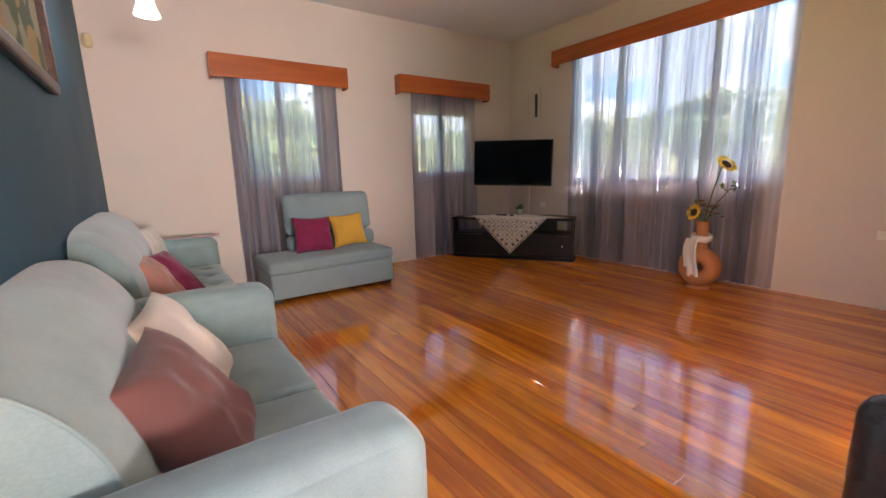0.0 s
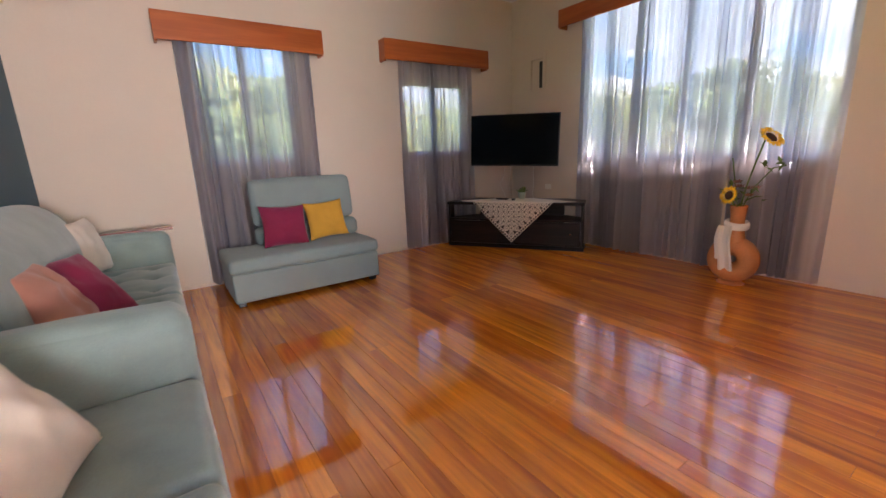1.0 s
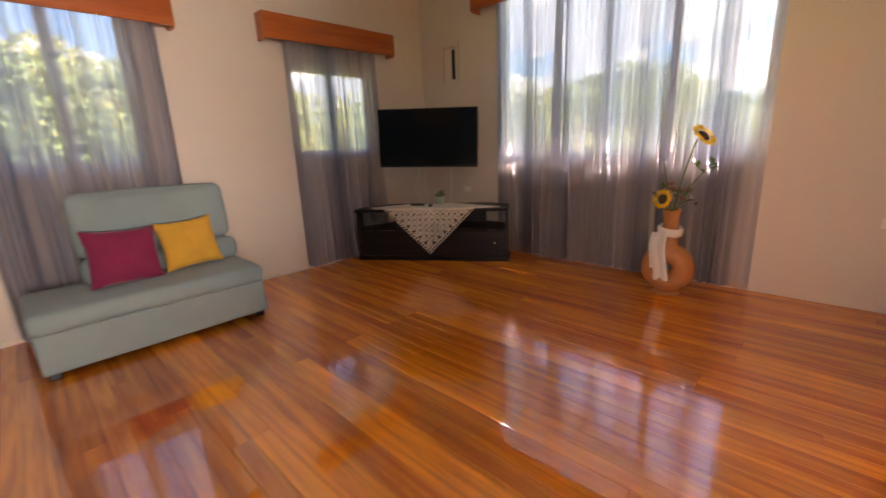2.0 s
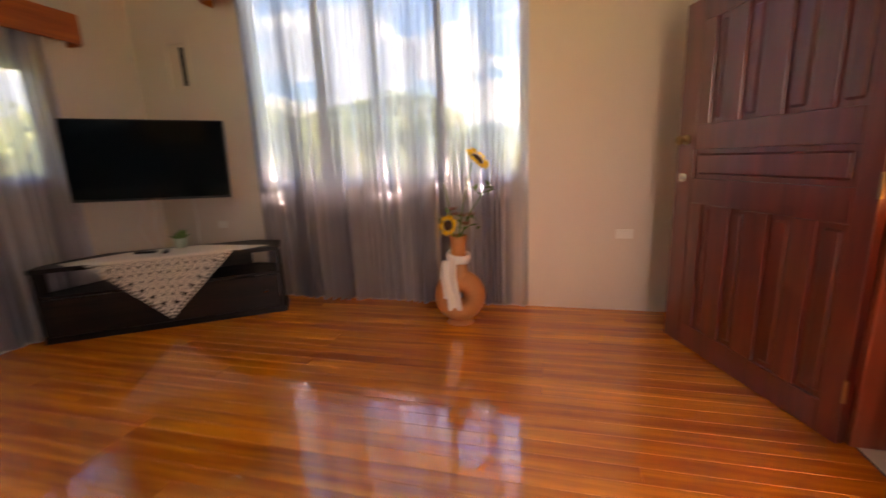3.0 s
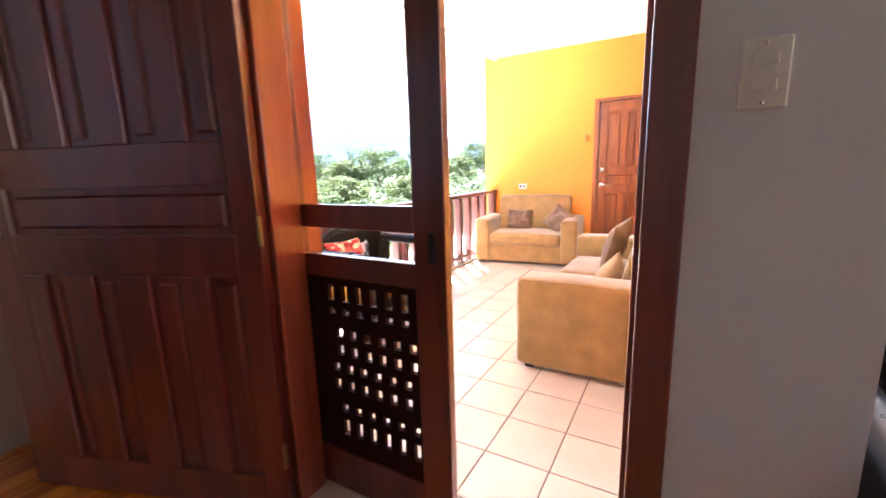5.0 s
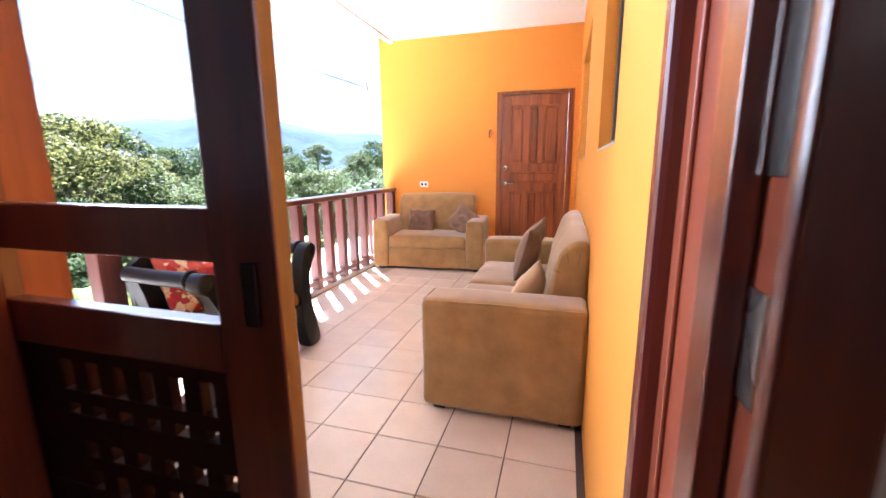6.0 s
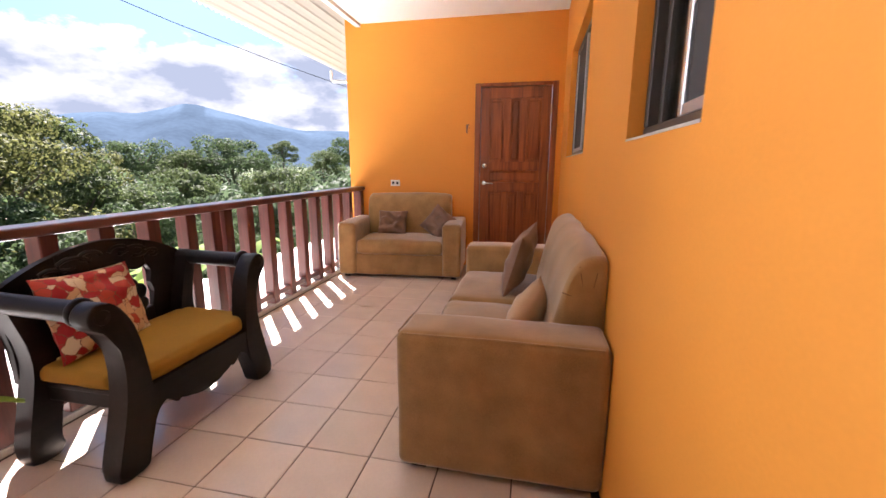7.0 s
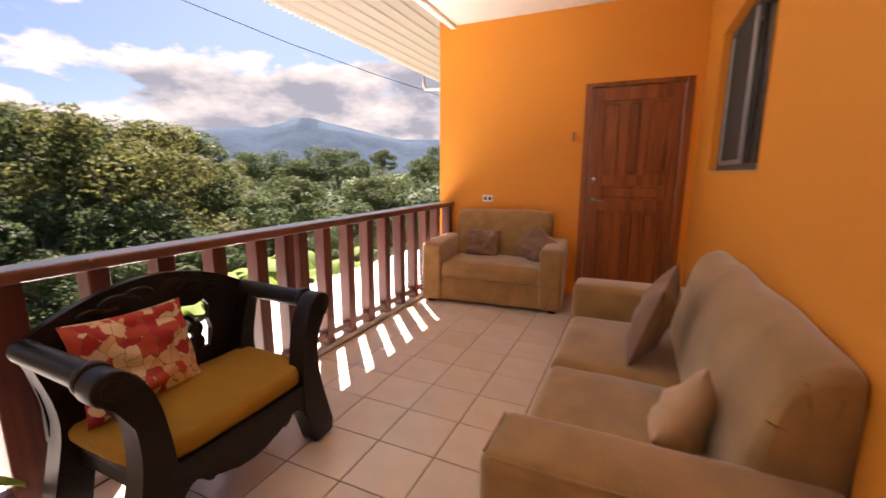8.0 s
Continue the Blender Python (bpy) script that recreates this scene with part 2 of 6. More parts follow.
M_WALL = material("cream_wall_paint", (0.73, 0.625, 0.52), 0.75, vary=0.04, scale=1.2, fine=90, bump=0.08)
M_GREY = material("pale_grey_paint", (0.78, 0.77, 0.78), 0.7, vary=0.04, scale=1.5, fine=90, bump=0.08)
M_TEAL = material("teal_wall_paint", (0.020, 0.088, 0.135), 0.6, vary=0.06, scale=1.5, fine=90, bump=0.08)
M_CEIL = material("white_ceiling_paint", (0.78, 0.77, 0.76), 0.8, vary=0.03, scale=0.8, fine=60, bump=0.05)
M_ORANGE = material("orange_wall_paint", (0.84, 0.32, 0.034), 0.62, vary=0.06, scale=0.9, fine=120, bump=0.12)
M_PLANK = wood("varnished_floor_plank", (0.50, 0.124, 0.007), (0.90, 0.29, 0.016), 0.12, "Y", coat=1.0, objvary=0.20, hue=0.004, relief=0.0, spec=0.0, scale=0.75)
M_PLANK.node_tree.nodes["Principled BSDF"].inputs["Coat IOR"].default_value = 2.7
M_PLANK.node_tree.nodes["Principled BSDF"].inputs["Coat Roughness"].default_value = 0.05


def streaked(m, dark):
    """Long dark streaks along the grain of a plank material."""
    n, l = m.node_tree.nodes, m.node_tree.links
    b = n["Principled BSDF"]
    src = b.inputs["Base Color"].links[0].from_socket
    co, mp, nz, rg, mx = n.new("ShaderNodeTexCoord"), n.new("ShaderNodeMapping"), n.new("ShaderNodeTexNoise"), n.new("ShaderNodeMapRange"), n.new("ShaderNodeMixRGB")
    info, add = n.new("ShaderNodeObjectInfo"), n.new("ShaderNodeVectorMath")
    add.operation = "ADD"
    mp.inputs["Scale"].default_value = (24, 0.7, 24)
    nz.inputs["Scale"].default_value, nz.inputs["Detail"].default_value = 1.0, 5
    rg.inputs["From Min"].default_value, rg.inputs["From Max"].default_value = 0.56, 0.74
    rg.inputs["To Max"].default_value = 0.5
    l.new(co.outputs["Object"], add.inputs[0])
    l.new(info.outputs["Location"], add.inputs[1])
    l.new(add.outputs["Vector"], mp.inputs["Vector"])
    l.new(mp.outputs["Vector"], nz.inputs["Vector"])
    l.new(nz.outputs["Fac"], rg.inputs["Value"])
    l.new(rg.outputs["Result"], mx.inputs["Fac"])
    l.new(src, mx.inputs["Color1"])
    mx.inputs["Color2"].default_value = (*dark, 1)
    l.new(mx.outputs["Color"], b.inputs["Base Color"])


streaked(M_PLANK, (0.16, 0.045, 0.010))
M_GAP = material("dark_joint", (0.07, 0.02, 0.008), 0.8)
M_PELMET = wood("orange_varnished_wood", (0.36, 0.075, 0.012), (0.52, 0.125, 0.022), 0.3, "X", coat=0.2, scale=0.7)
M_PELMETY = wood("orange_varnished_wood_b", (0.36, 0.075, 0.012), (0.52, 0.125, 0.022), 0.3, "Y", coat=0.2, scale=0.7)
M_MAHOG = wood("dark_mahogany", (0.100, 0.013, 0.009), (0.185, 0.025, 0.015), 0.34, "Z", coat=1.0, scale=0.8, relief=0.03)
M_MAHOG.node_tree.nodes["Principled BSDF"].inputs["Coat Roughness"].default_value = 0.22
M_MAHOG.node_tree.nodes["Principled BSDF"].inputs["Coat IOR"].default_value = 1.7
# Lighter than M_MAHOG: bounced daylight on the jambs put into the wood colour.
M_JAMB = wood("lit_jamb_wood", (0.27, 0.058, 0.027), (0.42, 0.100, 0.045), 0.34, "Z", coat=1.0, scale=0.8, relief=0.03)
M_JAMB.node_tree.nodes["Principled BSDF"].inputs["Coat Roughness"].default_value = 0.16
# Far darker than the door frame: shade inside the slots put into the colour.
M_LATTICE = material("shaded_lattice_wood", (0.030, 0.008, 0.006), 0.75, vary=0.15, spec=0.2)
M_DOOR = wood("brown_stained_wood", (0.18, 0.043, 0.009), (0.40, 0.108, 0.022), 0.38, "Z", coat=0.15, scale=0.8)
M_RAIL = wood("red_brown_rail_wood", (0.085, 0.024, 0.018), (0.17, 0.050, 0.038), 0.35, "Y", coat=0.8, scale=0.8)
M_RAIL.node_tree.nodes["Principled BSDF"].inputs["Coat Roughness"].default_value = 0.32
M_RAILZ = wood("red_brown_baluster_wood", (0.075, 0.019, 0.015), (0.16, 0.044, 0.033), 0.4, "Z", coat=0.1, scale=0.8, objvary=0.12)
M_BLACKWOOD = wood("black_stained_wood", (0.006, 0.005, 0.005), (0.020, 0.012, 0.010), 0.4, "X", coat=0.04, spec=0.3)
M_BENCH = wood("dark_carved_wood", (0.004, 0.003, 0.003), (0.012, 0.008, 0.008), 0.42, "Y", coat=0.0, spec=0.3)
M_TEALCLOTH = material("grey_teal_velvet", (0.25, 0.335, 0.315), 0.85, vary=0.22, scale=5, fine=240, bump=0.12, sheen=0.5, spec=0.2)
M_TEALCLOTH_B = material("grey_teal_weave", (0.25, 0.31, 0.305), 0.9, vary=0.1, scale=3, fine=300, bump=0.15, sheen=0.2, spec=0.2)
M_SUEDE = material("tan_suede", (0.36, 0.218, 0.088), 0.9, vary=0.28, scale=7.0, fine=220, bump=0.12, sheen=1.0, spec=0.15)
M_SUEDE_P = material("taupe_pillow_cloth", (0.27, 0.17, 0.12), 0.9, vary=0.12, scale=7, fine=220, bump=0.2, sheen=0.3, spec=0.15)
M_SUEDE_L = material("pale_tan_pillow_cloth", (0.56, 0.39, 0.25), 0.9, vary=0.10, scale=7, fine=220, bump=0.2, sheen=0.3, spec=0.15)
M_MAROON = material("maroon_pillow_cloth", (0.24, 0.022, 0.065), 0.85, vary=0.12, scale=6, fine=260, bump=0.2, sheen=0.3, spec=0.2)
M_YELLOW = material("mustard_pillow_cloth", (0.62, 0.33, 0.045), 0.85, vary=0.10, scale=6, fine=260, bump=0.2, sheen=0.2, spec=0.2)
M_BROWNP = material("dusty_brown_pillow_cloth", (0.160, 0.066, 0.054), 0.85, vary=0.10, scale=6, fine=260, bump=0.2, sheen=0.3, spec=0.2)
M_CREAMP = material("cream_pillow_cloth", (0.74, 0.67, 0.58), 0.85, vary=0.08, scale=6, fine=260, bump=0.2, sheen=0.2, spec=0.2)
M_PINKP = material("dusty_rose_pillow_cloth", (0.47, 0.22, 0.165), 0.85, vary=0.10, scale=6, fine=260, bump=0.2, sheen=0.3, spec=0.2)
M_MUSTARD = material("ochre_seat_cloth", (0.31, 0.168, 0.026), 0.9, vary=0.12, scale=6, fine=260, bump=0.2, spec=0.15)
M_SHEER = sheer("grey_sheer_curtain", (0.38, 0.33, 0.325), 0.17)
M_GLASS = glass("window_glass")
M_SMOKE = material("grey_insect_mesh", (0.045, 0.047, 0.052), 0.7, vary=0.08, fine=300)
M_ALU = material("white_window_frame", (0.78, 0.79, 0.80), 0.4, vary=0.03)
M_ALUM = material("grey_aluminium", (0.55, 0.56, 0.58), 0.35, metal=0.8, vary=0.05)
M_BRONZE = material("dark_bronze_frame", (0.085, 0.070, 0.060), 0.4, metal=0.2, vary=0.06)
M_STEEL = material("brushed_steel", (0.6, 0.58, 0.54), 0.25, metal=1.0, vary=0.06)
M_BRASS = material("aged_brass", (0.38, 0.27, 0.13), 0.3, metal=1.0, vary=0.1)
M_TV = material("glossy_black_screen", (0.0025, 0.0025, 0.003), 0.07, vary=0.05, spec=0.28)
M_BLACK = material("black_plastic", (0.012, 0.012, 0.013), 0.35, vary=0.1)
M_LEATHER = material("black_leather", (0.014, 0.014, 0.016), 0.28, vary=0.15, fine=180, bump=0.2)
M_WHITEP = material("ivory_plastic", (0.84, 0.80, 0.72), 0.4, vary=0.04)
M_LACE = material("white_crochet_lace", (0.82, 0.76, 0.66), 0.9, vary=0.08, fine=200, bump=0.3)
M_CLAY = material("terracotta_clay", (0.50, 0.205, 0.075), 0.55, vary=0.18, scale=6, fine=80, bump=0.15)
M_SCARF = material("white_gauze_scarf", (0.78, 0.74, 0.70), 0.9, vary=0.06, fine=160, bump=0.3)
M_PETAL = material("yellow_petal", (0.80, 0.50, 0.02), 0.6, vary=0.15, island=0.2)
M_SEED = material("dark_flower_heart", (0.06, 0.03, 0.015), 0.9, vary=0.3, fine=150, bump=0.5)
M_STEM = material("green_stem", (0.10, 0.17, 0.04), 0.6, vary=0.2)
M_DRIED = material("dried_rose_petal", (0.33, 0.16, 0.12), 0.8, vary=0.2, island=0.3)
M_POT = material("pale_green_glaze", (0.42, 0.50, 0.40), 0.35, vary=0.1)
M_TILE = material("cream_floor_tile", (0.66, 0.555, 0.465), 0.22, vary=0.07, scale=5, fine=70, objvary=0.05, spec=0.5)
M_GROUT = material("brown_grout", (0.085, 0.058, 0.048), 0.9, vary=0.2)
M_KERB = material("pale_concrete", (0.55, 0.52, 0.48), 0.85, vary=0.15, fine=60, bump=0.3)
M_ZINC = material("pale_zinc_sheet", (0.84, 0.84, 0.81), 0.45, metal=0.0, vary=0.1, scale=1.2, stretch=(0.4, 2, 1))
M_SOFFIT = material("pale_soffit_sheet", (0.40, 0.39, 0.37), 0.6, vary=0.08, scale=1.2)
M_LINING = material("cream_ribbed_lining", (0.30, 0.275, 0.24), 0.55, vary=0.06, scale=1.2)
M_BACKING = material("dark_backing", (0.030, 0.024, 0.020), 0.9, vary=0.1)
# Darker suede: the shadow of each crease is put into the colour.
M_TUCK = material("shadowed_suede_tuck", (0.19, 0.105, 0.042), 0.95, vary=0.1)
M_CABLE = material("black_cable", (0.015, 0.015, 0.016), 0.6)
M_FRAME = wood("carved_brown_frame", (0.05, 0.024, 0.016), (0.13, 0.065, 0.04), 0.35, "Y", scale=1.0)
M_MAT = material("cream_mount", (0.66, 0.58, 0.44), 0.8)
M_LAMP = glow("lit_frosted_glass", (0.86, 1.0, 0.98), 0.11)
M_BULB = material("cream_sensor_plastic", (0.75, 0.6, 0.33), 0.5)
M_LEAF = leafy("tree_leaf", (0.074, 0.104, 0.040))
M_LEAF_D = leafy("dark_tree_leaf", (0.058, 0.092, 0.038))
M_LEAF_Y = leafy("yellow_green_leaf", (0.118, 0.130, 0.046), 0.45)
# Bluer than the near leaves: some distance haze is put into the colour.
M_WOODS = leafy("hazed_canopy_leaf", (0.070, 0.104, 0.056))
M_BARK = material("grey_bark", (0.11, 0.085, 0.06), 0.9, vary=0.3, fine=25, bump=0.5)
M_GRASS = material("rough_grass_ground", (0.06, 0.085, 0.025), 0.95, vary=0.4, scale=0.08, fine=1.2)
# Blue of distance haze is put into the hills' base colour.
M_HILL = material("hazed_hill", (0.047, 0.070, 0.102), 1.0, vary=0.25, scale=0.004, fine=0.03, spec=0.0)
M_BANANA = leafy("strap_leaf", (0.17, 0.26, 0.05), 0.2)


def painted(name, a, b, c, scale, seed, edge=None, warp=0.16):
    """Blotchy cloth or canvas of three colours."""
    m = bpy.data.materials.new(name)
    m.use_nodes = True
    n, l = m.node_tree.nodes, m.node_tree.links
    bs = n["Principled BSDF"]
    bs.inputs["Roughness"].default_value = 0.8
    co, vo, nz = n.new("ShaderNodeTexCoord"), n.new("ShaderNodeTexVoronoi"), n.new("ShaderNodeTexNoise")
    mp = n.new("ShaderNodeMapping")
    mp.inputs["Location"].default_value = (seed, seed * 2.3, seed * 0.7)
    nz.inputs["Scale"].default_value, nz.inputs["Detail"].default_value = scale * 0.8, 4
    vo.inputs["Scale"].default_value = scale
    mix = n.new("ShaderNodeVectorMath")
    mix.operation = "MULTIPLY_ADD"
    mix.inputs[1].default_value = (warp, warp, warp)
    l.new(co.outputs["Object"], mp.inputs["Vector"])
    l.new(mp.outputs["Vector"], nz.inputs["Vector"])
    l.new(nz.outputs["Color"], mix.inputs[0])
    l.new(mp.outputs["Vector"], mix.inputs[2])
    l.new(mix.outputs["Vector"], vo.inputs["Vector"])
    sep = n.new("ShaderNodeSeparateColor")
    l.new(vo.outputs["Color"], sep.inputs["Color"])
    rp = n.new("ShaderNodeValToRGB")
    rp.color_ramp.interpolation = "CONSTANT"
    e = rp.color_ramp.elements
    e[0].color, e[1].color, e[1].position = (*a, 1), (*b, 1), 0.38
    e2 = e.new(0.66)
    e2.color = (*c, 1)
    l.new(sep.outputs["Red"], rp.inputs["Fac"])
    last = rp.outputs["Color"]
    if edge:
        e3 = e.new(0.86)
        e3.color = (0.42, 0.05, 0.03, 1)
        v2 = n.new("ShaderNodeTexVoronoi")
        v2.feature = "DISTANCE_TO_EDGE"
        v2.inputs["Scale"].default_value = scale
        l.new(mix.outputs["Vector"], v2.inputs["Vector"])
        th = n.new("ShaderNodeMapRange")
        th.inputs["From Min"].default_value, th.inputs["From Max"].default_value = 0.012, 0.03
        l.new(v2.outputs["Distance"], th.inputs["Value"])
        mc = n.new("ShaderNodeMixRGB")
        mc.inputs["Color1"].default_value = (*edge, 1)
        l.new(th.outputs["Result"], mc.inputs["Fac"])
        l.new(last, mc.inputs["Color2"])
        last = mc.outputs["Color"]
    l.new(last, bs.inputs["Base Color"])
    return m


M_PRINT = painted("red_fruit_print_cloth", (0.62, 0.49, 0.33), (0.34, 0.014, 0.020), (0.58, 0.36, 0.20), 21.0, 3.0, (0.17, 0.075, 0.045), 0.06)
M_CANVAS = painted("green_landscape_paint", (0.10, 0.15, 0.07), (0.34, 0.33, 0.20), (0.42, 0.28, 0.10), 7.0, 1.0)

# ---- mesh tools ----


def mesh_object(name, bm, mat, smooth=False):
    me = bpy.data.meshes.new(name)
    bmesh.ops.recalc_face_normals(bm, faces=bm.faces)
    bm.to_mesh(me)
    bm.free()
    me.materials.append(mat)
    if smooth:
        for p in me.polygons:
            p.use_smooth = True
        me.set_sharp_from_angle(angle=radians(50))
    return new(name, me)


def thing(name, label, category, place=(0, 0, 0), turn=0.0, group="", kind=""):
    """An Empty at the base of a thing, to hold its parts."""
    ob = new(name)
    ob.empty_display_size = 0.1
    ob.matrix_world = pose(*place, 0, 0, turn)
    return tagged(ob, label, category, group, kind)


def part(name, bm, mat, parent, label="", smooth=False):
    ob = mesh_object(name, bm, mat, smooth)
    ob.parent = parent
    if label:
        tagged(ob, label)
    return ob


def solo(name, bm, mat, label, category, group="", kind="", smooth=False):
    return tagged(mesh_object(name, bm, mat, smooth), label, category, group, kind)


def box(bm, x0, x1, y0, y1, z0, z1, bevel=0.0, seg=2):
    r = bmesh.ops.create_cube(bm, size=1.0)
    vs = r["verts"]
    for v in vs:
        v.co = Vector(((x0 + x1) / 2 + v.co.x * (x1 - x0), (y0 + y1) / 2 + v.co.y * (y1 - y0), (z0 + z1) / 2 + v.co.z * (z1 - z0)))
    if bevel:
        es = list({e for v in vs for e in v.link_edges})
        bmesh.ops.bevel(bm, geom=es, offset=bevel, segments=seg, affect="EDGES", profile=0.5)
    return bm


def boxed(*a, **k):
    return box(bmesh.new(), *a, **k)


def prism(bm, pts, axis, a, b, bevel=0.0):
    """Extrude a closed outline along an axis from a to b. pts are the two other coordinates in xyz order."""
    def at(p, s):
        return {"x": (s, p[0], p[1]), "y": (p[0], s, p[1]), "z": (p[0], p[1], s)}[axis]
    va = [bm.verts.new(at(p, a)) for p in pts]
    vb = [bm.verts.new(at(p, b)) for p in pts]
    k = len(pts)
    fs = [bm.faces.new(va), bm.faces.new(vb[::-1])]
    for i in range(k):
        fs.append(bm.faces.new((va[i], vb[i], vb[(i + 1) % k], va[(i + 1) % k])))
    if bevel:
        es = list(set(fs[0].edges) | set(fs[1].edges))
        bmesh.ops.bevel(bm, geom=es, offset=bevel, segments=2, affect="EDGES", profile=0.5)
    return bm


def lathe(bm, prof, seg=24, centre=(0, 0, 0), squash=1.0):
    rings = []
    for r, z in prof:
        rings.append([bm.verts.new((centre[0] + r * math.cos(2 * math.pi * i / seg), centre[1] + squash * r * math.sin(2 * math.pi * i / seg), centre[2] + z)) for i in range(seg)])
    for a, b in zip(rings, rings[1:]):
        for i in range(seg):
            bm.faces.new((a[i], a[(i + 1) % seg], b[(i + 1) % seg], b[i]))
    if prof[0][0] > 1e-4:
        bm.faces.new(rings[0][::-1])
    if prof[-1][0] > 1e-4:
        bm.faces.new(rings[-1])
    return bm


def tube(bm, pts, r, seg=10, taper=None, flat=1.0):
    """Sweep a round section along points."""
    pts = [Vector(p) for p in pts]
    rings = []
    up = Vector((0, 0, 1))
    for i, p in enumerate(pts):
        d = (pts[min(i + 1, len(pts) - 1)] - pts[max(i - 1, 0)]).normalized()
        s = d.cross(up)
        if s.length < 1e-3:
            s = Vector((1, 0, 0))
        s.normalize()
        u = s.cross(d).normalized()
        rr = r * (taper[i] if taper else 1)
        rings.append([bm.verts.new(p + rr * (math.cos(2 * math.pi * j / seg) * s + flat * math.sin(2 * math.pi * j / seg) * u)) for j in range(seg)])
    for a, b in zip(rings, rings[1:]):
        for j in range(seg):
            bm.faces.new((a[j], a[(j + 1) % seg], b[(j + 1) % seg], b[j]))
    bm.faces.new(rings[0][::-1])
    bm.faces.new(rings[-1])
    return bm


def softbox(bm, x0, x1, y0, y1, z0, z1, r=0.05, puff=(0, 0, 0), n=8, rough=0.0, seed=0.0, tilt=None):
    """A padded block: rounded edges, bulging faces, slight unevenness."""
    h = ((x1 - x0) / 2, (y1 - y0) / 2, (z1 - z0) / 2)
    c = Vector(((x0 + x1) / 2, (y0 + y1) / 2, (z0 + z1) / 2))
    r = min(r, min(h) * 0.98)

    def coords(k):
        e = [-h[k] + r * (1 - math.cos(a * math.pi / 10)) for a in range(5)]
        m = [-(h[k] - r) + 2 * (h[k] - r) * i / n for i in range(n + 1)]
        return e + m + [-v for v in e[::-1]]
    grids = [coords(k) for k in range(3)]
    seen = {}

    def vert(p):
        key = tuple(round(v, 5) for v in p)
        if key in seen:
            return seen[key]
        q = Vector(p)
        core = Vector([max(-(h[k] - r), min(h[k] - r, q[k])) for k in range(3)])
        d = q - core
        out = core + d.normalized() * r if d.length > 1e-6 else core
        for k in range(3):
            i, j = (k + 1) % 3, (k + 2) % 3
            w = (1 - (q[i] / h[i]) ** 2) * (1 - (q[j] / h[j]) ** 2)
            out[k] += puff[k] * max(0, w) * (q[k] / h[k])
        if rough:
            out += noise.noise_vector((out + c) * 6 + Vector((seed, seed, seed))) * rough
        out = out + c
        if tilt:
            out = tilt(out)
        seen[key] = bm.verts.new(out)
        return seen[key]
    for k in range(3):
        i, j = (k + 1) % 3, (k + 2) % 3
        gi, gj = grids[i], grids[j]
        for s in (-1, 1):
            for a in range(len(gi) - 1):
                for b in range(len(gj) - 1):
                    q = []
                    for u, v in ((a, b), (a + 1, b), (a + 1, b + 1), (a, b + 1)):
                        p = [0, 0, 0]
                        p[k], p[i], p[j] = s * h[k], gi[u], gj[v]
                        q.append(vert(p))
                    if len(set(q)) == 4:
                        try:
                            bm.faces.new(q if s > 0 else q[::-1])
                        except ValueError:
                            pass
    return bm


def pillow(bm, w, h, d, n=26, seed=0.0, crumple=0.010, pull=0.08):
    """A throw pillow in the xz plane, thickness along y, with pulled corners and creases."""
    fat = 4 if pull < 0.1 else 2.3
    for s in (-1, 1):
        g = []
        for i in range(n + 1):
            row = []
            for j in range(n + 1):
                u, v = 2 * i / n - 1, 2 * j / n - 1
                t = ((1 - abs(u) ** fat) * (1 - abs(v) ** fat)) ** 0.55
                px = u * (1 - pull * (1 - v * v)) * w / 2
                pz = v * (1 - pull * (1 - u * u)) * h / 2
                o = noise.noise(Vector((u * 2.2 + seed, v * 2.2 - seed, s * 3.0))) * crumple * (1 + 2 * t)
                far = math.hypot(u, v)
                cr = 0.0018 * math.sin(13 * math.atan2(v, u) + 3 * noise.noise(Vector((u * 3, v * 3, seed)))) * max(0, far - 0.45) * 2
                cr += 0.004 * noise.noise(Vector((u * 7 + seed, v * 7, s * 5.0)))
                row.append(bm.verts.new((px, s * (t * d / 2) + (o + cr) * t, pz)))
            g.append(row)
        for i in range(n):
            for j in range(n):
                q = (g[i][j], g[i + 1][j], g[i + 1][j + 1], g[i][j + 1])
                bm.faces.new(q if s < 0 else q[::-1])
    bmesh.ops.remove_doubles(bm, verts=bm.verts, dist=0.0008)
    return bm


def throw_pillow(mat, label, place, turn, lean, w=0.42, h=0.42, d=0.15, seed=0.0, roll=0.0, crumple=0.007, pull=0.08):
    ob = solo("throw_pillow", pillow(bmesh.new(), w, h, d, seed=seed, crumple=crumple, pull=pull), mat, label, "pillow", smooth=True)
    ob.matrix_world = pose(*place, 0, 0, turn) @ pose(0, 0, 0, lean, 0, 0) @ pose(0, 0, 0, 0, roll, 0)
    return ob


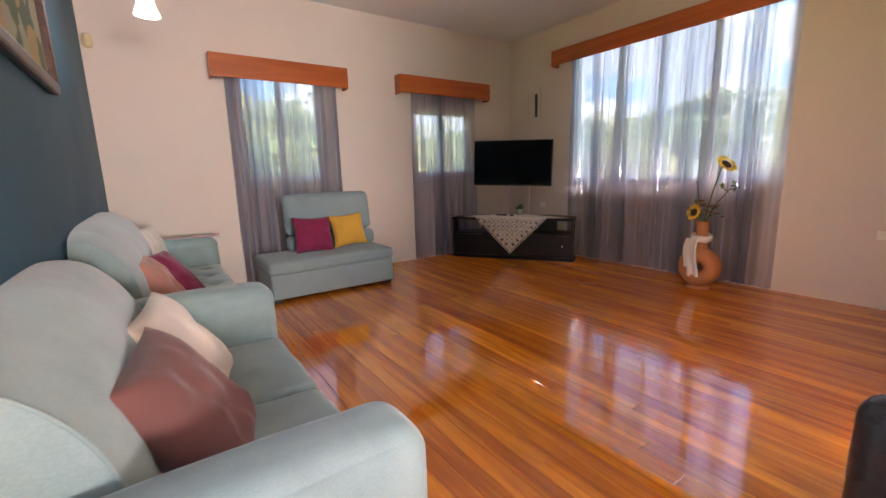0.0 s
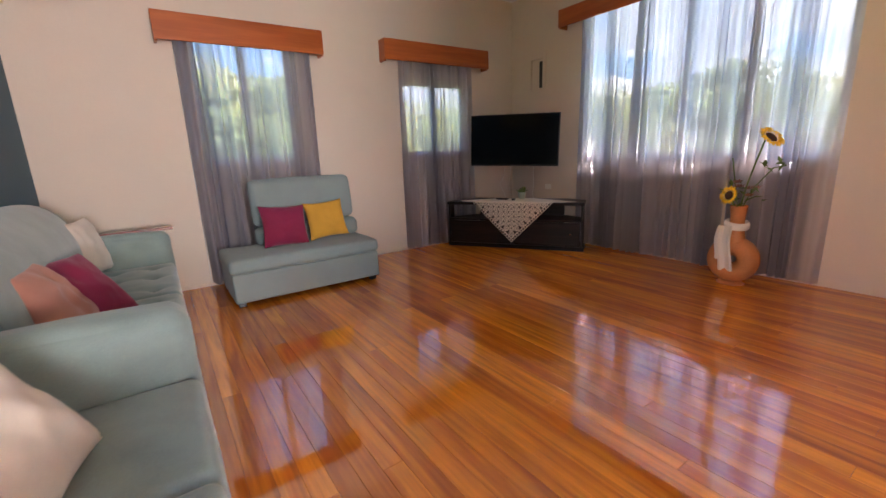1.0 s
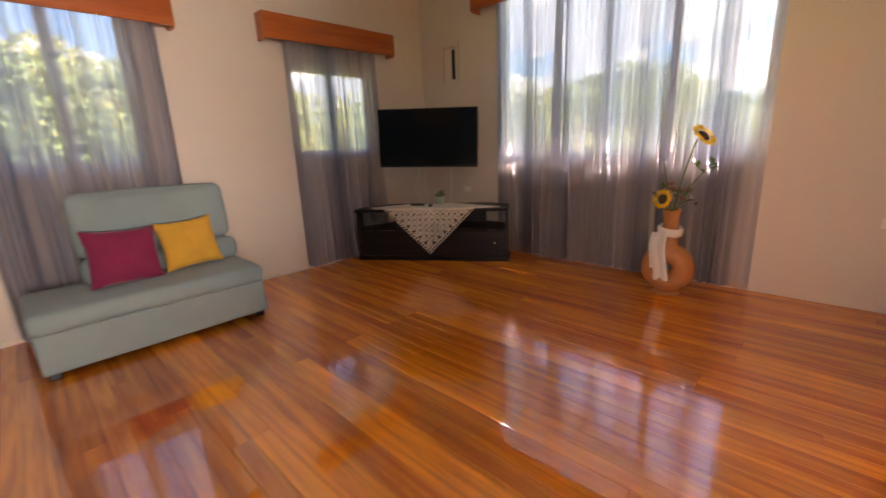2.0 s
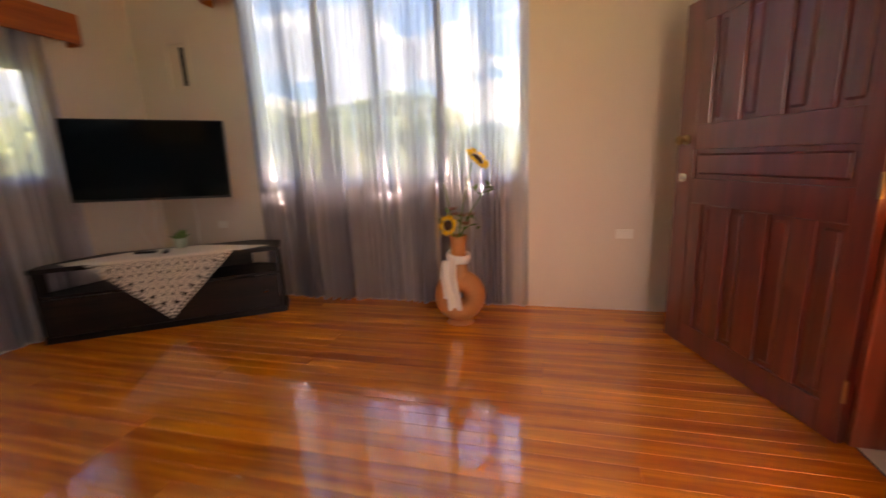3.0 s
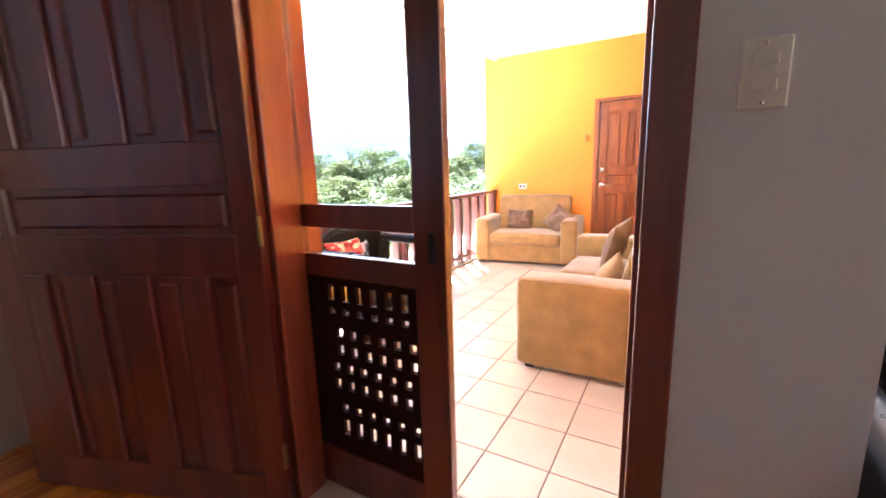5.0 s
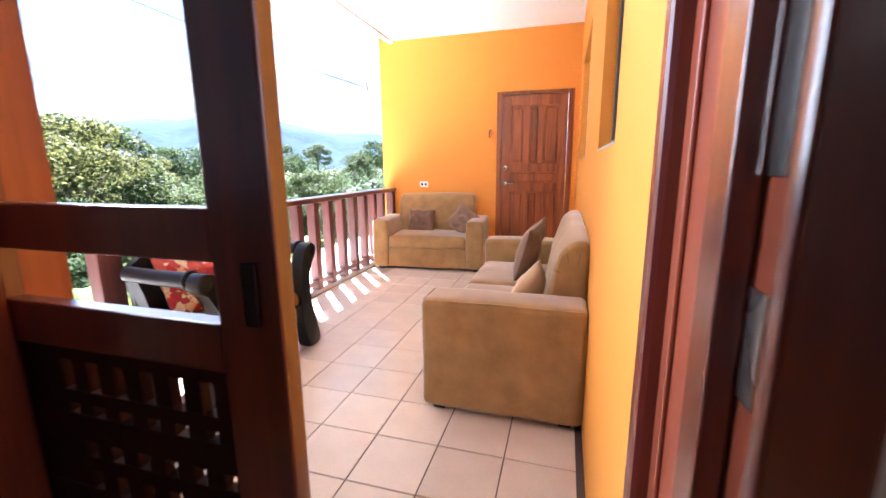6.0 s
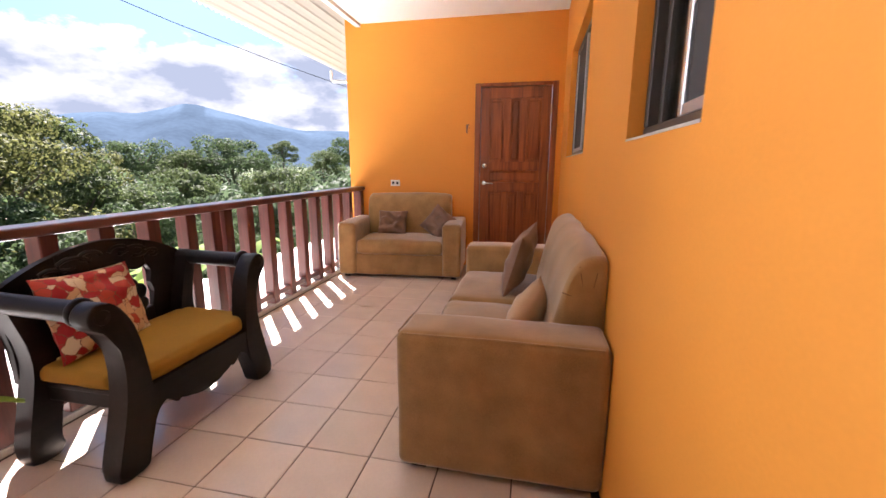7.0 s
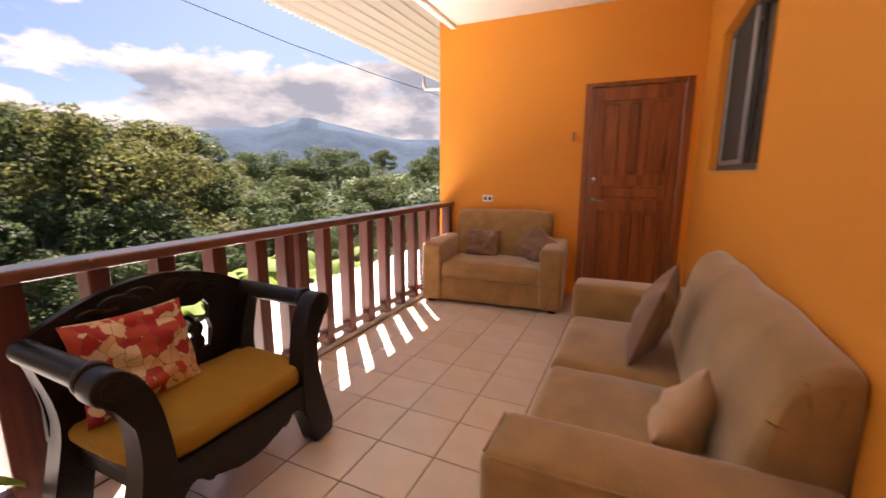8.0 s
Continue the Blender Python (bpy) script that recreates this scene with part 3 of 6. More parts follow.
def roll_back(bm, prof, a, b, axis, bulge, n=26, seed=0.0, rough=0.006, cap=0.0):
    """A stuffed backrest: a section swept along an axis, fuller in the middle, with seamed ends (rounded over by cap).
    The section is in (depth, height), its last point joins the first."""
    k = len(prof)
    cx = sum(p[0] for p in prof) / k
    cz = sum(p[1] for p in prof) / k
    stops = [(i / n, 0.0) for i in range(n + 1)]
    if cap:
        c = cap / abs(b - a)
        turn = [(c * (1 - math.cos(q * math.pi / 14)), cap * (1 - math.sin(q * math.pi / 14))) for q in range(7)]
        stops = turn + [(c + (1 - 2 * c) * i / n, 0.0) for i in range(n + 1)] + [(1 - u, d) for u, d in turn[::-1]]
    rings = []
    for u, inset in stops:
        w = 1 - abs(2 * u - 1) ** 5
        ring = []
        for p, z in prof:
            d = Vector((p - cx, z - cz))
            d.normalize()
            s = a + (b - a) * u
            o = noise.noise(Vector((s * 3.5, p * 5 + seed, z * 5))) * rough * (0.3 + w)
            pull = bulge * w + o - inset
            q = (p + d.x * pull, z + max(0, d.y) * pull)
            ring.append(bm.verts.new((q[0], s, q[1]) if axis == "y" else (s, q[0], q[1])))
        rings.append(ring)
    for r0, r1 in zip(rings, rings[1:]):
        for j in range(k):
            bm.faces.new((r0[j], r0[(j + 1) % k], r1[(j + 1) % k], r1[j]))
    bm.faces.new(rings[0][::-1])
    bm.faces.new(rings[-1])
    return bm


def smooth_section(pts, k=3):
    """Round a section by cutting its corners."""
    for _ in range(k):
        out = []
        for (x0, z0), (x1, z1) in zip(pts, pts[1:] + pts[:1]):
            out += [(x0 * 0.75 + x1 * 0.25, z0 * 0.75 + z1 * 0.25), (x0 * 0.25 + x1 * 0.75, z0 * 0.25 + z1 * 0.75)]
        pts = out
    return pts


def set_axes(ob, centre, along, up):
    """Stand an object with its x along one direction and its z near another."""
    x = Vector(along).normalized()
    y = Vector(up).cross(x).normalized()
    z = x.cross(y).normalized()
    m = Matrix((x, y, z)).transposed().to_4x4()
    m.translation = centre
    ob.matrix_world = m
    return ob


def curtain(bm, axis, a, b, z0, z1, folds, amp, base, seed):
    """Gathered cloth hanging along an axis; tight at the top, looser below."""
    rnd = random.Random(seed)
    ph = [rnd.uniform(0, 6.3) for _ in range(4)]
    nu, nv = folds * 8, 14
    rows = []
    for j in range(nv + 1):
        v = j / nv
        z = z1 + (z0 - z1) * v
        row = []
        for i in range(nu + 1):
            u = i / nu
            warp = u + 0.012 * math.sin(7 * u * 6.28 + ph[0]) + 0.01 * v * math.sin(3 * u * 6.28 + ph[1])
            s = a + (b - a) * u + 0.012 * v * math.sin(11 * u * 6.28 + ph[2])
            k = amp * (0.45 + 0.8 * v) * (0.8 + 0.45 * math.sin(2.3 * u * 6.28 + ph[3]))
            w = k * math.sin(warp * folds * 6.2832 + 0.6 * math.sin(v * 3 + ph[1]))
            row.append(bm.verts.new((s, base + w, z) if axis == "x" else (base + w, s, z)))
        rows.append(row)
    for j in range(nv):
        for i in range(nu):
            bm.faces.new((rows[j][i], rows[j][i + 1], rows[j + 1][i + 1], rows[j + 1][i]))
    return bm

# ---- structure ----
WEST, EAST, NORTH, SOUTH, CEIL = -0.58, 4.80, 5.03, -0.14, 3.27
OUT_X, END_Y = 2.11, -5.24


def wall(name, axis, t0, t1, a0, a1, z0, z1, openings, mat, label):
    """A wall along an axis with openings (from, to, sill, head, rise of the arch) cut through."""
    bm = bmesh.new()

    def slab(p, q, zl, zh):
        if q - p < 1e-4 or zh - zl < 1e-4:
            return
        if axis == "x":
            box(bm, p, q, t0, t1, zl, zh)
        else:
            box(bm, t0, t1, p, q, zl, zh)
    at = a0
    for p, q, zs, zh, rise in sorted(openings):
        slab(at, p, z0, z1)
        slab(p, q, z0, zs)
        if rise:
            k = 14
            for i in range(k):
                u = (i + 0.5) / k * 2 - 1
                slab(p + (q - p) * i / k, p + (q - p) * (i + 1) / k, zh - max(0.0, abs(u) * (q - p) / 2 - ((q - p) / 2 - rise)) * 1.15, z1)
        else:
            slab(p, q, zh, z1)
        at = q
    slab(at, a1, z0, z1)
    bmesh.ops.remove_doubles(bm, verts=bm.verts, dist=1e-5)
    return solo(name, bm, mat, label, "wall", kind="structure")


WIN1, WIN2, WIN3 = (0.695, 1.60, 1.215, 2.50), (2.93, 3.92, 1.235, 2.13), (1.30, 3.75, 1.09, 2.86)
WIN_A, WIN_B = (-1.755, -1.106, 1.305, 2.245), (-4.42, -3.03, 1.305, 2.245)
wall("wall_north", "x", NORTH, NORTH + 0.16, WEST - 0.15, EAST + 0.16, 0, CEIL, [(*WIN1, 0), (*WIN2, 0)], M_WALL, "cream painted wall with two curtained windows")
wall("wall_east", "y", EAST, EAST + 0.16, -0.42, NORTH, 0, CEIL, [(*WIN3, 0), (4.43, 4.64, 2.04, 2.43, 0)], M_WALL, "cream painted wall with one wide window")
# Opening in the unseen south part is added to hold the west fill lamp.
wall("wall_west", "y", WEST - 0.15, WEST, END_Y, NORTH, 0, CEIL, [(-1.28, 0.34, 0.9, 2.4, 0)], M_TEAL, "teal painted living room wall")
wall("wall_south", "x", -0.42, SOUTH, 3.33, EAST, 0, CEIL, [], M_WALL, "cream painted wall behind the open door")
wall("wall_stub", "x", -0.45, SOUTH, 1.713, 2.03, 0, CEIL, [], M_GREY, "pale grey painted wall beside the doorway")
wall("wall_lintel", "x", -0.42, SOUTH, 2.03, 3.33, 2.16, CEIL, [], M_WALL, "painted wall over the doorway")
wall("wall_balcony", "y", 1.97, OUT_X, END_Y, -0.445, -0.12, 3.3, [(*WIN_A, 0), (*WIN_B, 0)], M_ORANGE, "orange painted balcony wall with two sliding windows")
wall("wall_balcony_end", "x", END_Y - 0.15, END_Y, WEST - 0.15, 4.70, -3.4, 3.3, [(2.21, 3.07, 0.0, 2.12, 0)], M_ORANGE, "orange painted end wall of the balcony with a door")
wall("wall_lower", "y", 4.45, 4.62, END_Y, -0.42, -3.4, -0.13, [], M_KERB, "rendered wall under the balcony")
solo("ceiling", boxed(WEST - 0.15, EAST + 0.16, END_Y, NORTH + 0.16, CEIL, CEIL + 0.12), M_CEIL, "white painted flat ceiling", "ceiling", kind="structure")
solo("ceiling_balcony", boxed(OUT_X - 0.14, 4.56, END_Y, -0.42, 2.87, 2.90), M_CEIL, "white flat balcony ceiling", "ceiling", kind="structure")
# Closing wall, never in view; its opening is added for the south fill lamp.
wall("wall_inner_end", "x", END_Y, END_Y + 0.02, WEST, 1.97, 0, CEIL, [(-0.33, 1.57, 0.6, 2.6, 0)], M_WALL, "cream painted far wall of the inner room with an added unseen opening")
floor = solo("floor", boxed(WEST - 0.15, EAST, END_Y, NORTH, -0.12, -0.008), M_GAP, "varnished orange-brown plank floor, very glossy", "floor", kind="structure")
tile_floor = solo("floor_balcony", boxed(1.97, 4.74, END_Y, -0.14, -0.13, -0.004), M_GROUT, "cream square tiles with dark joints", "floor", kind="structure")

# trim along the floor
trim = new("baseboard")
tagged(trim, "thin cream strip along the foot of the walls", "baseboard", kind="structure")
part("strip", boxed(WEST, EAST - 0.012, NORTH - 0.012, NORTH, 0, 0.03), M_WALL, trim)


def window_unit(name, label, axis, plane, a, b, z0, z1, mullions, mat=M_ALU, depth=0.05, foot=None):
    """A sliding window: outer frame, mullions, panes."""
    w = thing(name, label, "window", kind="structure")

    def bar(nm, p, q, zl, zh, d=depth, off=0.0, mt=mat):
        if axis == "x":
            part(nm, boxed(p, q, plane + off, plane + off + d, zl, zh, bevel=0.004, seg=1), mt, w)
        else:
            part(nm, boxed(plane + off, plane + off + d, p, q, zl, zh, bevel=0.004, seg=1), mt, w)
    f = 0.045
    bar("window_frame", a, b, z0, z0 + f, mt=foot or mat)
    bar("window_frame", a, b, z1 - f, z1)
    bar("window_frame", a, a + f, z0 + f, z1 - f)
    bar("window_frame", b - f, b, z0 + f, z1 - f)
    for m in mullions:
        bar("mullion", m - 0.03, m + 0.03, z0 + f, z1 - f, depth - 0.006, 0.003)
    edges = [a + f] + list(mullions) + [b - f]
    for p, q in zip(edges, edges[1:]):
        lo = p + (0.03 if p != edges[0] else 0)
        hi = q - (0.03 if q != edges[-1] else 0)
        g = boxed(lo, hi, plane + 0.022, plane + 0.027, z0 + f, z1 - f) if axis == "x" else boxed(plane + 0.022, plane + 0.027, lo, hi, z0 + f, z1 - f)
        part("pane", g, M_GLASS, w).visible_shadow = False
    return w


window_unit("window_1", "white framed sliding window with two panes", "x", NORTH + 0.05, WIN1[0], WIN1[1], WIN1[2], WIN1[3], [1.135])
window_unit("window_2", "small white framed sliding window", "x", NORTH + 0.05, WIN2[0], WIN2[1], WIN2[2], WIN2[3], [3.42])
# Bottom bar darkened and a dark sill strip added to stop sun bounce.
w3 = window_unit("window_3", "wide white framed window with four panes", "y", EAST + 0.05, WIN3[0], WIN3[1], WIN3[2], WIN3[3], [1.995, 2.567, 3.085], foot=M_BRONZE)
part("window_sill", boxed(EAST + 0.004, EAST + 0.158, WIN3[0] + 0.075, WIN3[1] - 0.002, WIN3[2] - 0.02, WIN3[2] + 0.003), M_BRONZE, w3, "added dark sill strip that keeps sun bounce off the curtain")


def pelmet(label, axis, a, b, front, back, z0, z1, mat):
    p = thing("pelmet", label, "pelmet", group="curtain pelmets")
    t = 0.025
    if axis == "x":
        part("front_board", boxed(a, b, front, front + t, z0, z1, bevel=0.004), mat, p)
        part("side_board", boxed(a, a + t, front + t, back, z0 - 0.012, z1, bevel=0.004), mat, p)
        part("side_board", boxed(b - t, b, front + t, back, z0 - 0.012, z1, bevel=0.004), mat, p)
        part("top_board", boxed(a + t, b - t, front + t, back, z1 - t, z1), mat, p)
        part("curtain_rod", tube(bmesh.new(), [(a + t, back - 0.06, z0 + 0.09), (b - t, back - 0.06, z0 + 0.09)], 0.009, 8), M_STEEL, p)
    else:
        part("front_board", boxed(front, front + t, a, b, z0, z1, bevel=0.004), mat, p)
        part("side_board", boxed(front + t, back, a, a + t, z0 - 0.012, z1, bevel=0.004), mat, p)
        part("side_board", boxed(front + t, back, b - t, b, z0 - 0.012, z1, bevel=0.004), mat, p)
        part("top_board", boxed(front + t, back, a + t, b - t, z1 - t, z1), mat, p)
        part("curtain_rod", tube(bmesh.new(), [(back - 0.06, a + t, z0 + 0.09), (back - 0.06, b - t, z0 + 0.09)], 0.009, 8), M_STEEL, p)
    return p


pelmet("orange varnished wooden pelmet box over the window", "x", 0.43, 1.93, 4.88, NORTH, 2.305, 2.54, M_PELMET)
pelmet("orange varnished wooden pelmet box over the small window", "x", 2.655, 4.225, 4.88, NORTH, 2.325, 2.555, M_PELMET)
pelmet("long orange varnished wooden pelmet box over the wide window", "y", 0.97, 4.06, 4.65, EAST, 2.69, 2.89, M_PELMETY)


def hung_curtain(label, axis, a, b, z1, folds, amp, base, seed):
    c = thing("curtain", label, "curtain", group="sheer curtains")
    part("cloth", curtain(bmesh.new(), axis, a, b, 0.03, z1, folds, amp, base, seed), M_SHEER, c, smooth=True)
    return c


hung_curtain("sheer grey gathered curtain reaching the floor", "x", 0.567, 1.80, 2.40, 16, 0.056, 4.962, 1)
hung_curtain("sheer grey gathered curtain over the small window", "x", 2.865, 3.97, 2.42, 15, 0.056, 4.962, 2)
hung_curtain("wide sheer grey gathered curtain over the wide window", "y", 1.262, 3.765, 2.79, 32, 0.064, 4.725, 3)

# ---- doorway ----
frame_door = thing("door_frame", "dark red-brown wooden door frame", "door frame", kind="structure")
part("jamb", boxed(2.03, 2.086, -0.455, -0.12, 0, 2.16, bevel=0.004), M_JAMB, frame_door)
part("outer_stop", boxed(2.03, 2.120, -0.485, -0.432, 0, 2.16, bevel=0.012), M_MAHOG, frame_door)
part("moulding", boxed(2.086, 2.093, -0.432, -0.395, 0, 2.10, bevel=0.003), M_JAMB, frame_door)
part("jamb", boxed(3.25, 3.33, -0.283, -0.15, 0, 2.16, bevel=0.006), M_JAMB, frame_door)
part("jamb", boxed(3.312, 3.332, -0.43, -0.285, 0, 2.16, bevel=0.004), M_JAMB, frame_door)
part("head", boxed(2.086, 3.25, -0.43, -0.14, 2.10, 2.16, bevel=0.006), M_MAHOG, frame_door)
part("casing", boxed(2.02, 2.095, SOUTH, SOUTH + 0.022, 0, 2.24, bevel=0.006), M_MAHOG, frame_door)
part("stop", boxed(2.086, 2.112, -0.245, -0.19, 0, 2.10, bevel=0.003), M_MAHOG, frame_door)
part("casing", boxed(2.02, 3.4, SOUTH, SOUTH + 0.02, 2.24, 2.32, bevel=0.006), M_MAHOG, frame_door)
part("strike_plate", boxed(2.086, 2.0895, -0.182, -0.152, 1.23, 1.37, bevel=0.001, seg=1), M_STEEL, frame_door)
part("strike_plate", boxed(2.086, 2.0895, -0.182, -0.152, 1.04, 1.14, bevel=0.001, seg=1), M_STEEL, frame_door)

LEAF = 1.185


def front_door():
    d = thing("door_1", "dark mahogany panelled front door standing wide open", "door", (3.258, -0.118, 0.008), 20.0, kind="structure")
    t0, t1 = -0.024, 0.024
    H = 2.10
    # stiles, rails
    for a, b in ((0.0, 0.095), (1.03, LEAF)):
        part("stile", boxed(a, b, t0, t1, 0, H, bevel=0.004), M_MAHOG, d)
    for z0, z1 in ((0, 0.15), (0.935, 1.085), (1.255, 1.40), (H - 0.13, H)):
        part("rail", boxed(0.095, 1.03, t0, t1, z0, z1, bevel=0.004), M_MAHOG, d)
    cols = [(0.095, 0.225), (0.335, 0.465), (0.605, 0.715), (0.845, 0.93)]
    for z0, z1 in ((0.15, 0.935), (1.40, H - 0.13)):
        edges = [0.095] + [v for c in cols for v in c] + [1.03]
        for p, q in cols:
            panel = bmesh.new()
            box(panel, p - 0.004, q + 0.004, -0.008, 0.008, z0 - 0.004, z1 + 0.004)
            box(panel, p + 0.022, q - 0.022, -0.019, 0.019, z0 + 0.022, z1 - 0.022, bevel=0.014, seg=1)
            part("panel", panel, M_MAHOG, d)
        gaps = [(0.225, 0.335), (0.465, 0.605), (0.715, 0.845), (0.93, 1.03)]
        for p, q in gaps:
            part("muntin", boxed(p, q, t0, t1, z0, z1, bevel=0.005), M_MAHOG, d)
    pan = bmesh.new()
    box(pan, 0.091, 1.034, -0.008, 0.008, 1.081, 1.259)
    box(pan, 0.125, 1.0, -0.018, 0.018, 1.11, 1.23, bevel=0.01, seg=1)
    part("panel", pan, M_MAHOG, d)
    knob = part("door_knob", lathe(bmesh.new(), [(0.0, 0.0), (0.03, 0.0), (0.031, 0.008), (0.012, 0.014), (0.011, 0.032), (0.026, 0.042), (0.03, 0.058), (0.022, 0.07), (0.0, 0.073)], 18), M_BRASS, d, "worn brass knob", smooth=True)
    knob.matrix_local = pose(1.10, 0.024, 1.315, -90)
    back = part("door_knob", lathe(bmesh.new(), [(0.0, 0.0), (0.03, 0.0), (0.031, 0.008), (0.012, 0.014), (0.011, 0.032), (0.026, 0.042), (0.03, 0.058), (0.022, 0.07), (0.0, 0.073)], 18), M_BRASS, d, smooth=True)
    back.matrix_local = pose(1.10, -0.024, 1.315, 90)
    lock = part("lock", lathe(bmesh.new(), [(0.0, 0.0), (0.026, 0.0), (0.027, 0.008), (0.016, 0.012), (0.015, 0.02), (0.0, 0.022)], 18), M_STEEL, d, "steel lock rose", smooth=True)
    lock.matrix_local = pose(1.10, 0.024, 1.085, -90)
    turn = part("lock_turn", boxed(-0.005, 0.005, -0.03, 0.03, 0.02, 0.03, bevel=0.003), M_STEEL, d)
    turn.matrix_local = pose(1.10, 0.024, 1.085, -90, 0, 0)
    for z in (0.25, 1.1, 1.9):
        part("hinge", tube(bmesh.new(), [(-0.006, 0.028, z - 0.05), (-0.006, 0.028, z + 0.05)], 0.008, 8), M_BRASS, d)
    return d


front_door()


def screen_door():
    s = thing("screen_door", "dark wooden screen door with a pierced lattice panel", "door", (0, -0.325, 0.012))
    x0, x1, H = 2.640, 3.308, 2.08
    xi, xo = 2.757, 3.272
    part("stile", boxed(x0, xi, 0, 0.04, 0, H, bevel=0.005), M_MAHOG, s)
    part("stile", boxed(xo, x1, 0, 0.038, 0, H, bevel=0.005), M_MAHOG, s)
    for z0, z1 in ((0, 0.175), (0.90, 0.985), (1.085, 1.17), (H - 0.1, H)):
        part("rail", boxed(xi, xo, 0.002, 0.038, z0, z1, bevel=0.004), M_MAHOG, s)
    # pierced lattice: four staggered bands, each of two rows of upright slots
    lz0, lz1, pitch, sw = 0.175, 0.90, 0.0675, 0.029
    levels = [(0.808, 0.872, 0), (0.756, 0.780, 0), (0.664, 0.698, 1), (0.590, 0.632, 1),
              (0.522, 0.556, 0), (0.446, 0.488, 0), (0.350, 0.384, 1), (0.250, 0.318, 1)]
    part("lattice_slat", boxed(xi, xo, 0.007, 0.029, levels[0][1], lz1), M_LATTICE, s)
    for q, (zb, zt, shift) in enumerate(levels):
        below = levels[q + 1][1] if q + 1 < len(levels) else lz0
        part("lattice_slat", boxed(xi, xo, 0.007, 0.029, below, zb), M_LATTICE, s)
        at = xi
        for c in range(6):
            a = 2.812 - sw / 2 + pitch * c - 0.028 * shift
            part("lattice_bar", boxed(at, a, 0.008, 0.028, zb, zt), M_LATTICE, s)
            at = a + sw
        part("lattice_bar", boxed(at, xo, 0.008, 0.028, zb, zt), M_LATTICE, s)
    part("pull", boxed(x0 + 0.035, x0 + 0.06, 0.04, 0.046, 0.99, 1.09, bevel=0.002), M_BLACK, s, "small black pull")
    return s


screen_door()

# wall fittings


def plate(name, label, category, m, w, h, marks, mat=M_WHITEP):
    p = thing(name, label, category)
    p.matrix_world = m
    part("plate", boxed(-w / 2, w / 2, -0.008, 0, -h / 2, h / 2, bevel=0.003), mat, p)
    for nm, x, z, a, b, mt in marks:
        part(nm, boxed(x - a / 2, x + a / 2, -0.013, -0.008, z - b / 2, z + b / 2, bevel=0.0015, seg=1), mt, p)
    return p


plate("light_switch", "ivory double rocker light switch on the grey wall", "switch", pose(1.919, SOUTH, 1.438, 0, 0, 180), 0.07, 0.115,
      [("rocker", 0, 0.022, 0.036, 0.018, M_WHITEP), ("rocker", 0, -0.020, 0.036, 0.018, M_WHITEP), ("screw", 0, 0.048, 0.006, 0.006, M_STEEL), ("screw", 0, -0.048, 0.006, 0.006, M_STEEL)])
plate("wall_outlet", "ivory double wall outlet low on the cream wall", "outlet", pose(EAST, 0.53, 0.635, 0, 0, -90), 0.13, 0.075,
      [("socket", -0.03, 0, 0.035, 0.03, M_WHITEP), ("socket", 0.03, 0, 0.035, 0.03, M_WHITEP)])
plate("wall_outlet", "small ivory wall outlet by the television cables", "outlet", pose(EAST, 4.30, 0.72, 0, 0, -90), 0.11, 0.07,
      [("socket", -0.025, 0, 0.03, 0.03, M_WHITEP), ("socket", 0.025, 0, 0.03, 0.03, M_WHITEP)])
plate("wall_outlet", "white double outlet on the orange end wall", "outlet", pose(4.10, END_Y, 1.008, 0, 0, 180), 0.12, 0.075,
      [("socket", -0.026, 0, 0.03, 0.034, M_BLACK), ("socket", 0.026, 0, 0.03, 0.034, M_BLACK)], M_ALU)
vent = thing("wall_sleeve", "white framed recess for an air unit with a dark slot", "vent")
part("frame_board", boxed(EAST - 0.012, EAST, 4.375, 4.43, 2.01, 2.49, bevel=0.003), M_WALL, vent)
part("frame_board", boxed(EAST - 0.012, EAST, 4.64, 4.695, 2.01, 2.49, bevel=0.003), M_WALL, vent)
part("frame_board", boxed(EAST - 0.012, EAST, 4.43, 4.64, 2.43, 2.49, bevel=0.003), M_WALL, vent)
part("frame_board", boxed(EAST - 0.012, EAST, 4.43, 4.64, 2.01, 2.04, bevel=0.003), M_WALL, vent)
part("filler_board", boxed(EAST + 0.02, EAST + 0.04, 4.43, 4.64, 2.04, 2.43), M_WALL, vent)
part("slot", boxed(EAST + 0.012, EAST + 0.02, 4.435, 4.505, 2.06, 2.40), M_BLACK, vent, "black slot")

# ---- teal sofas ----


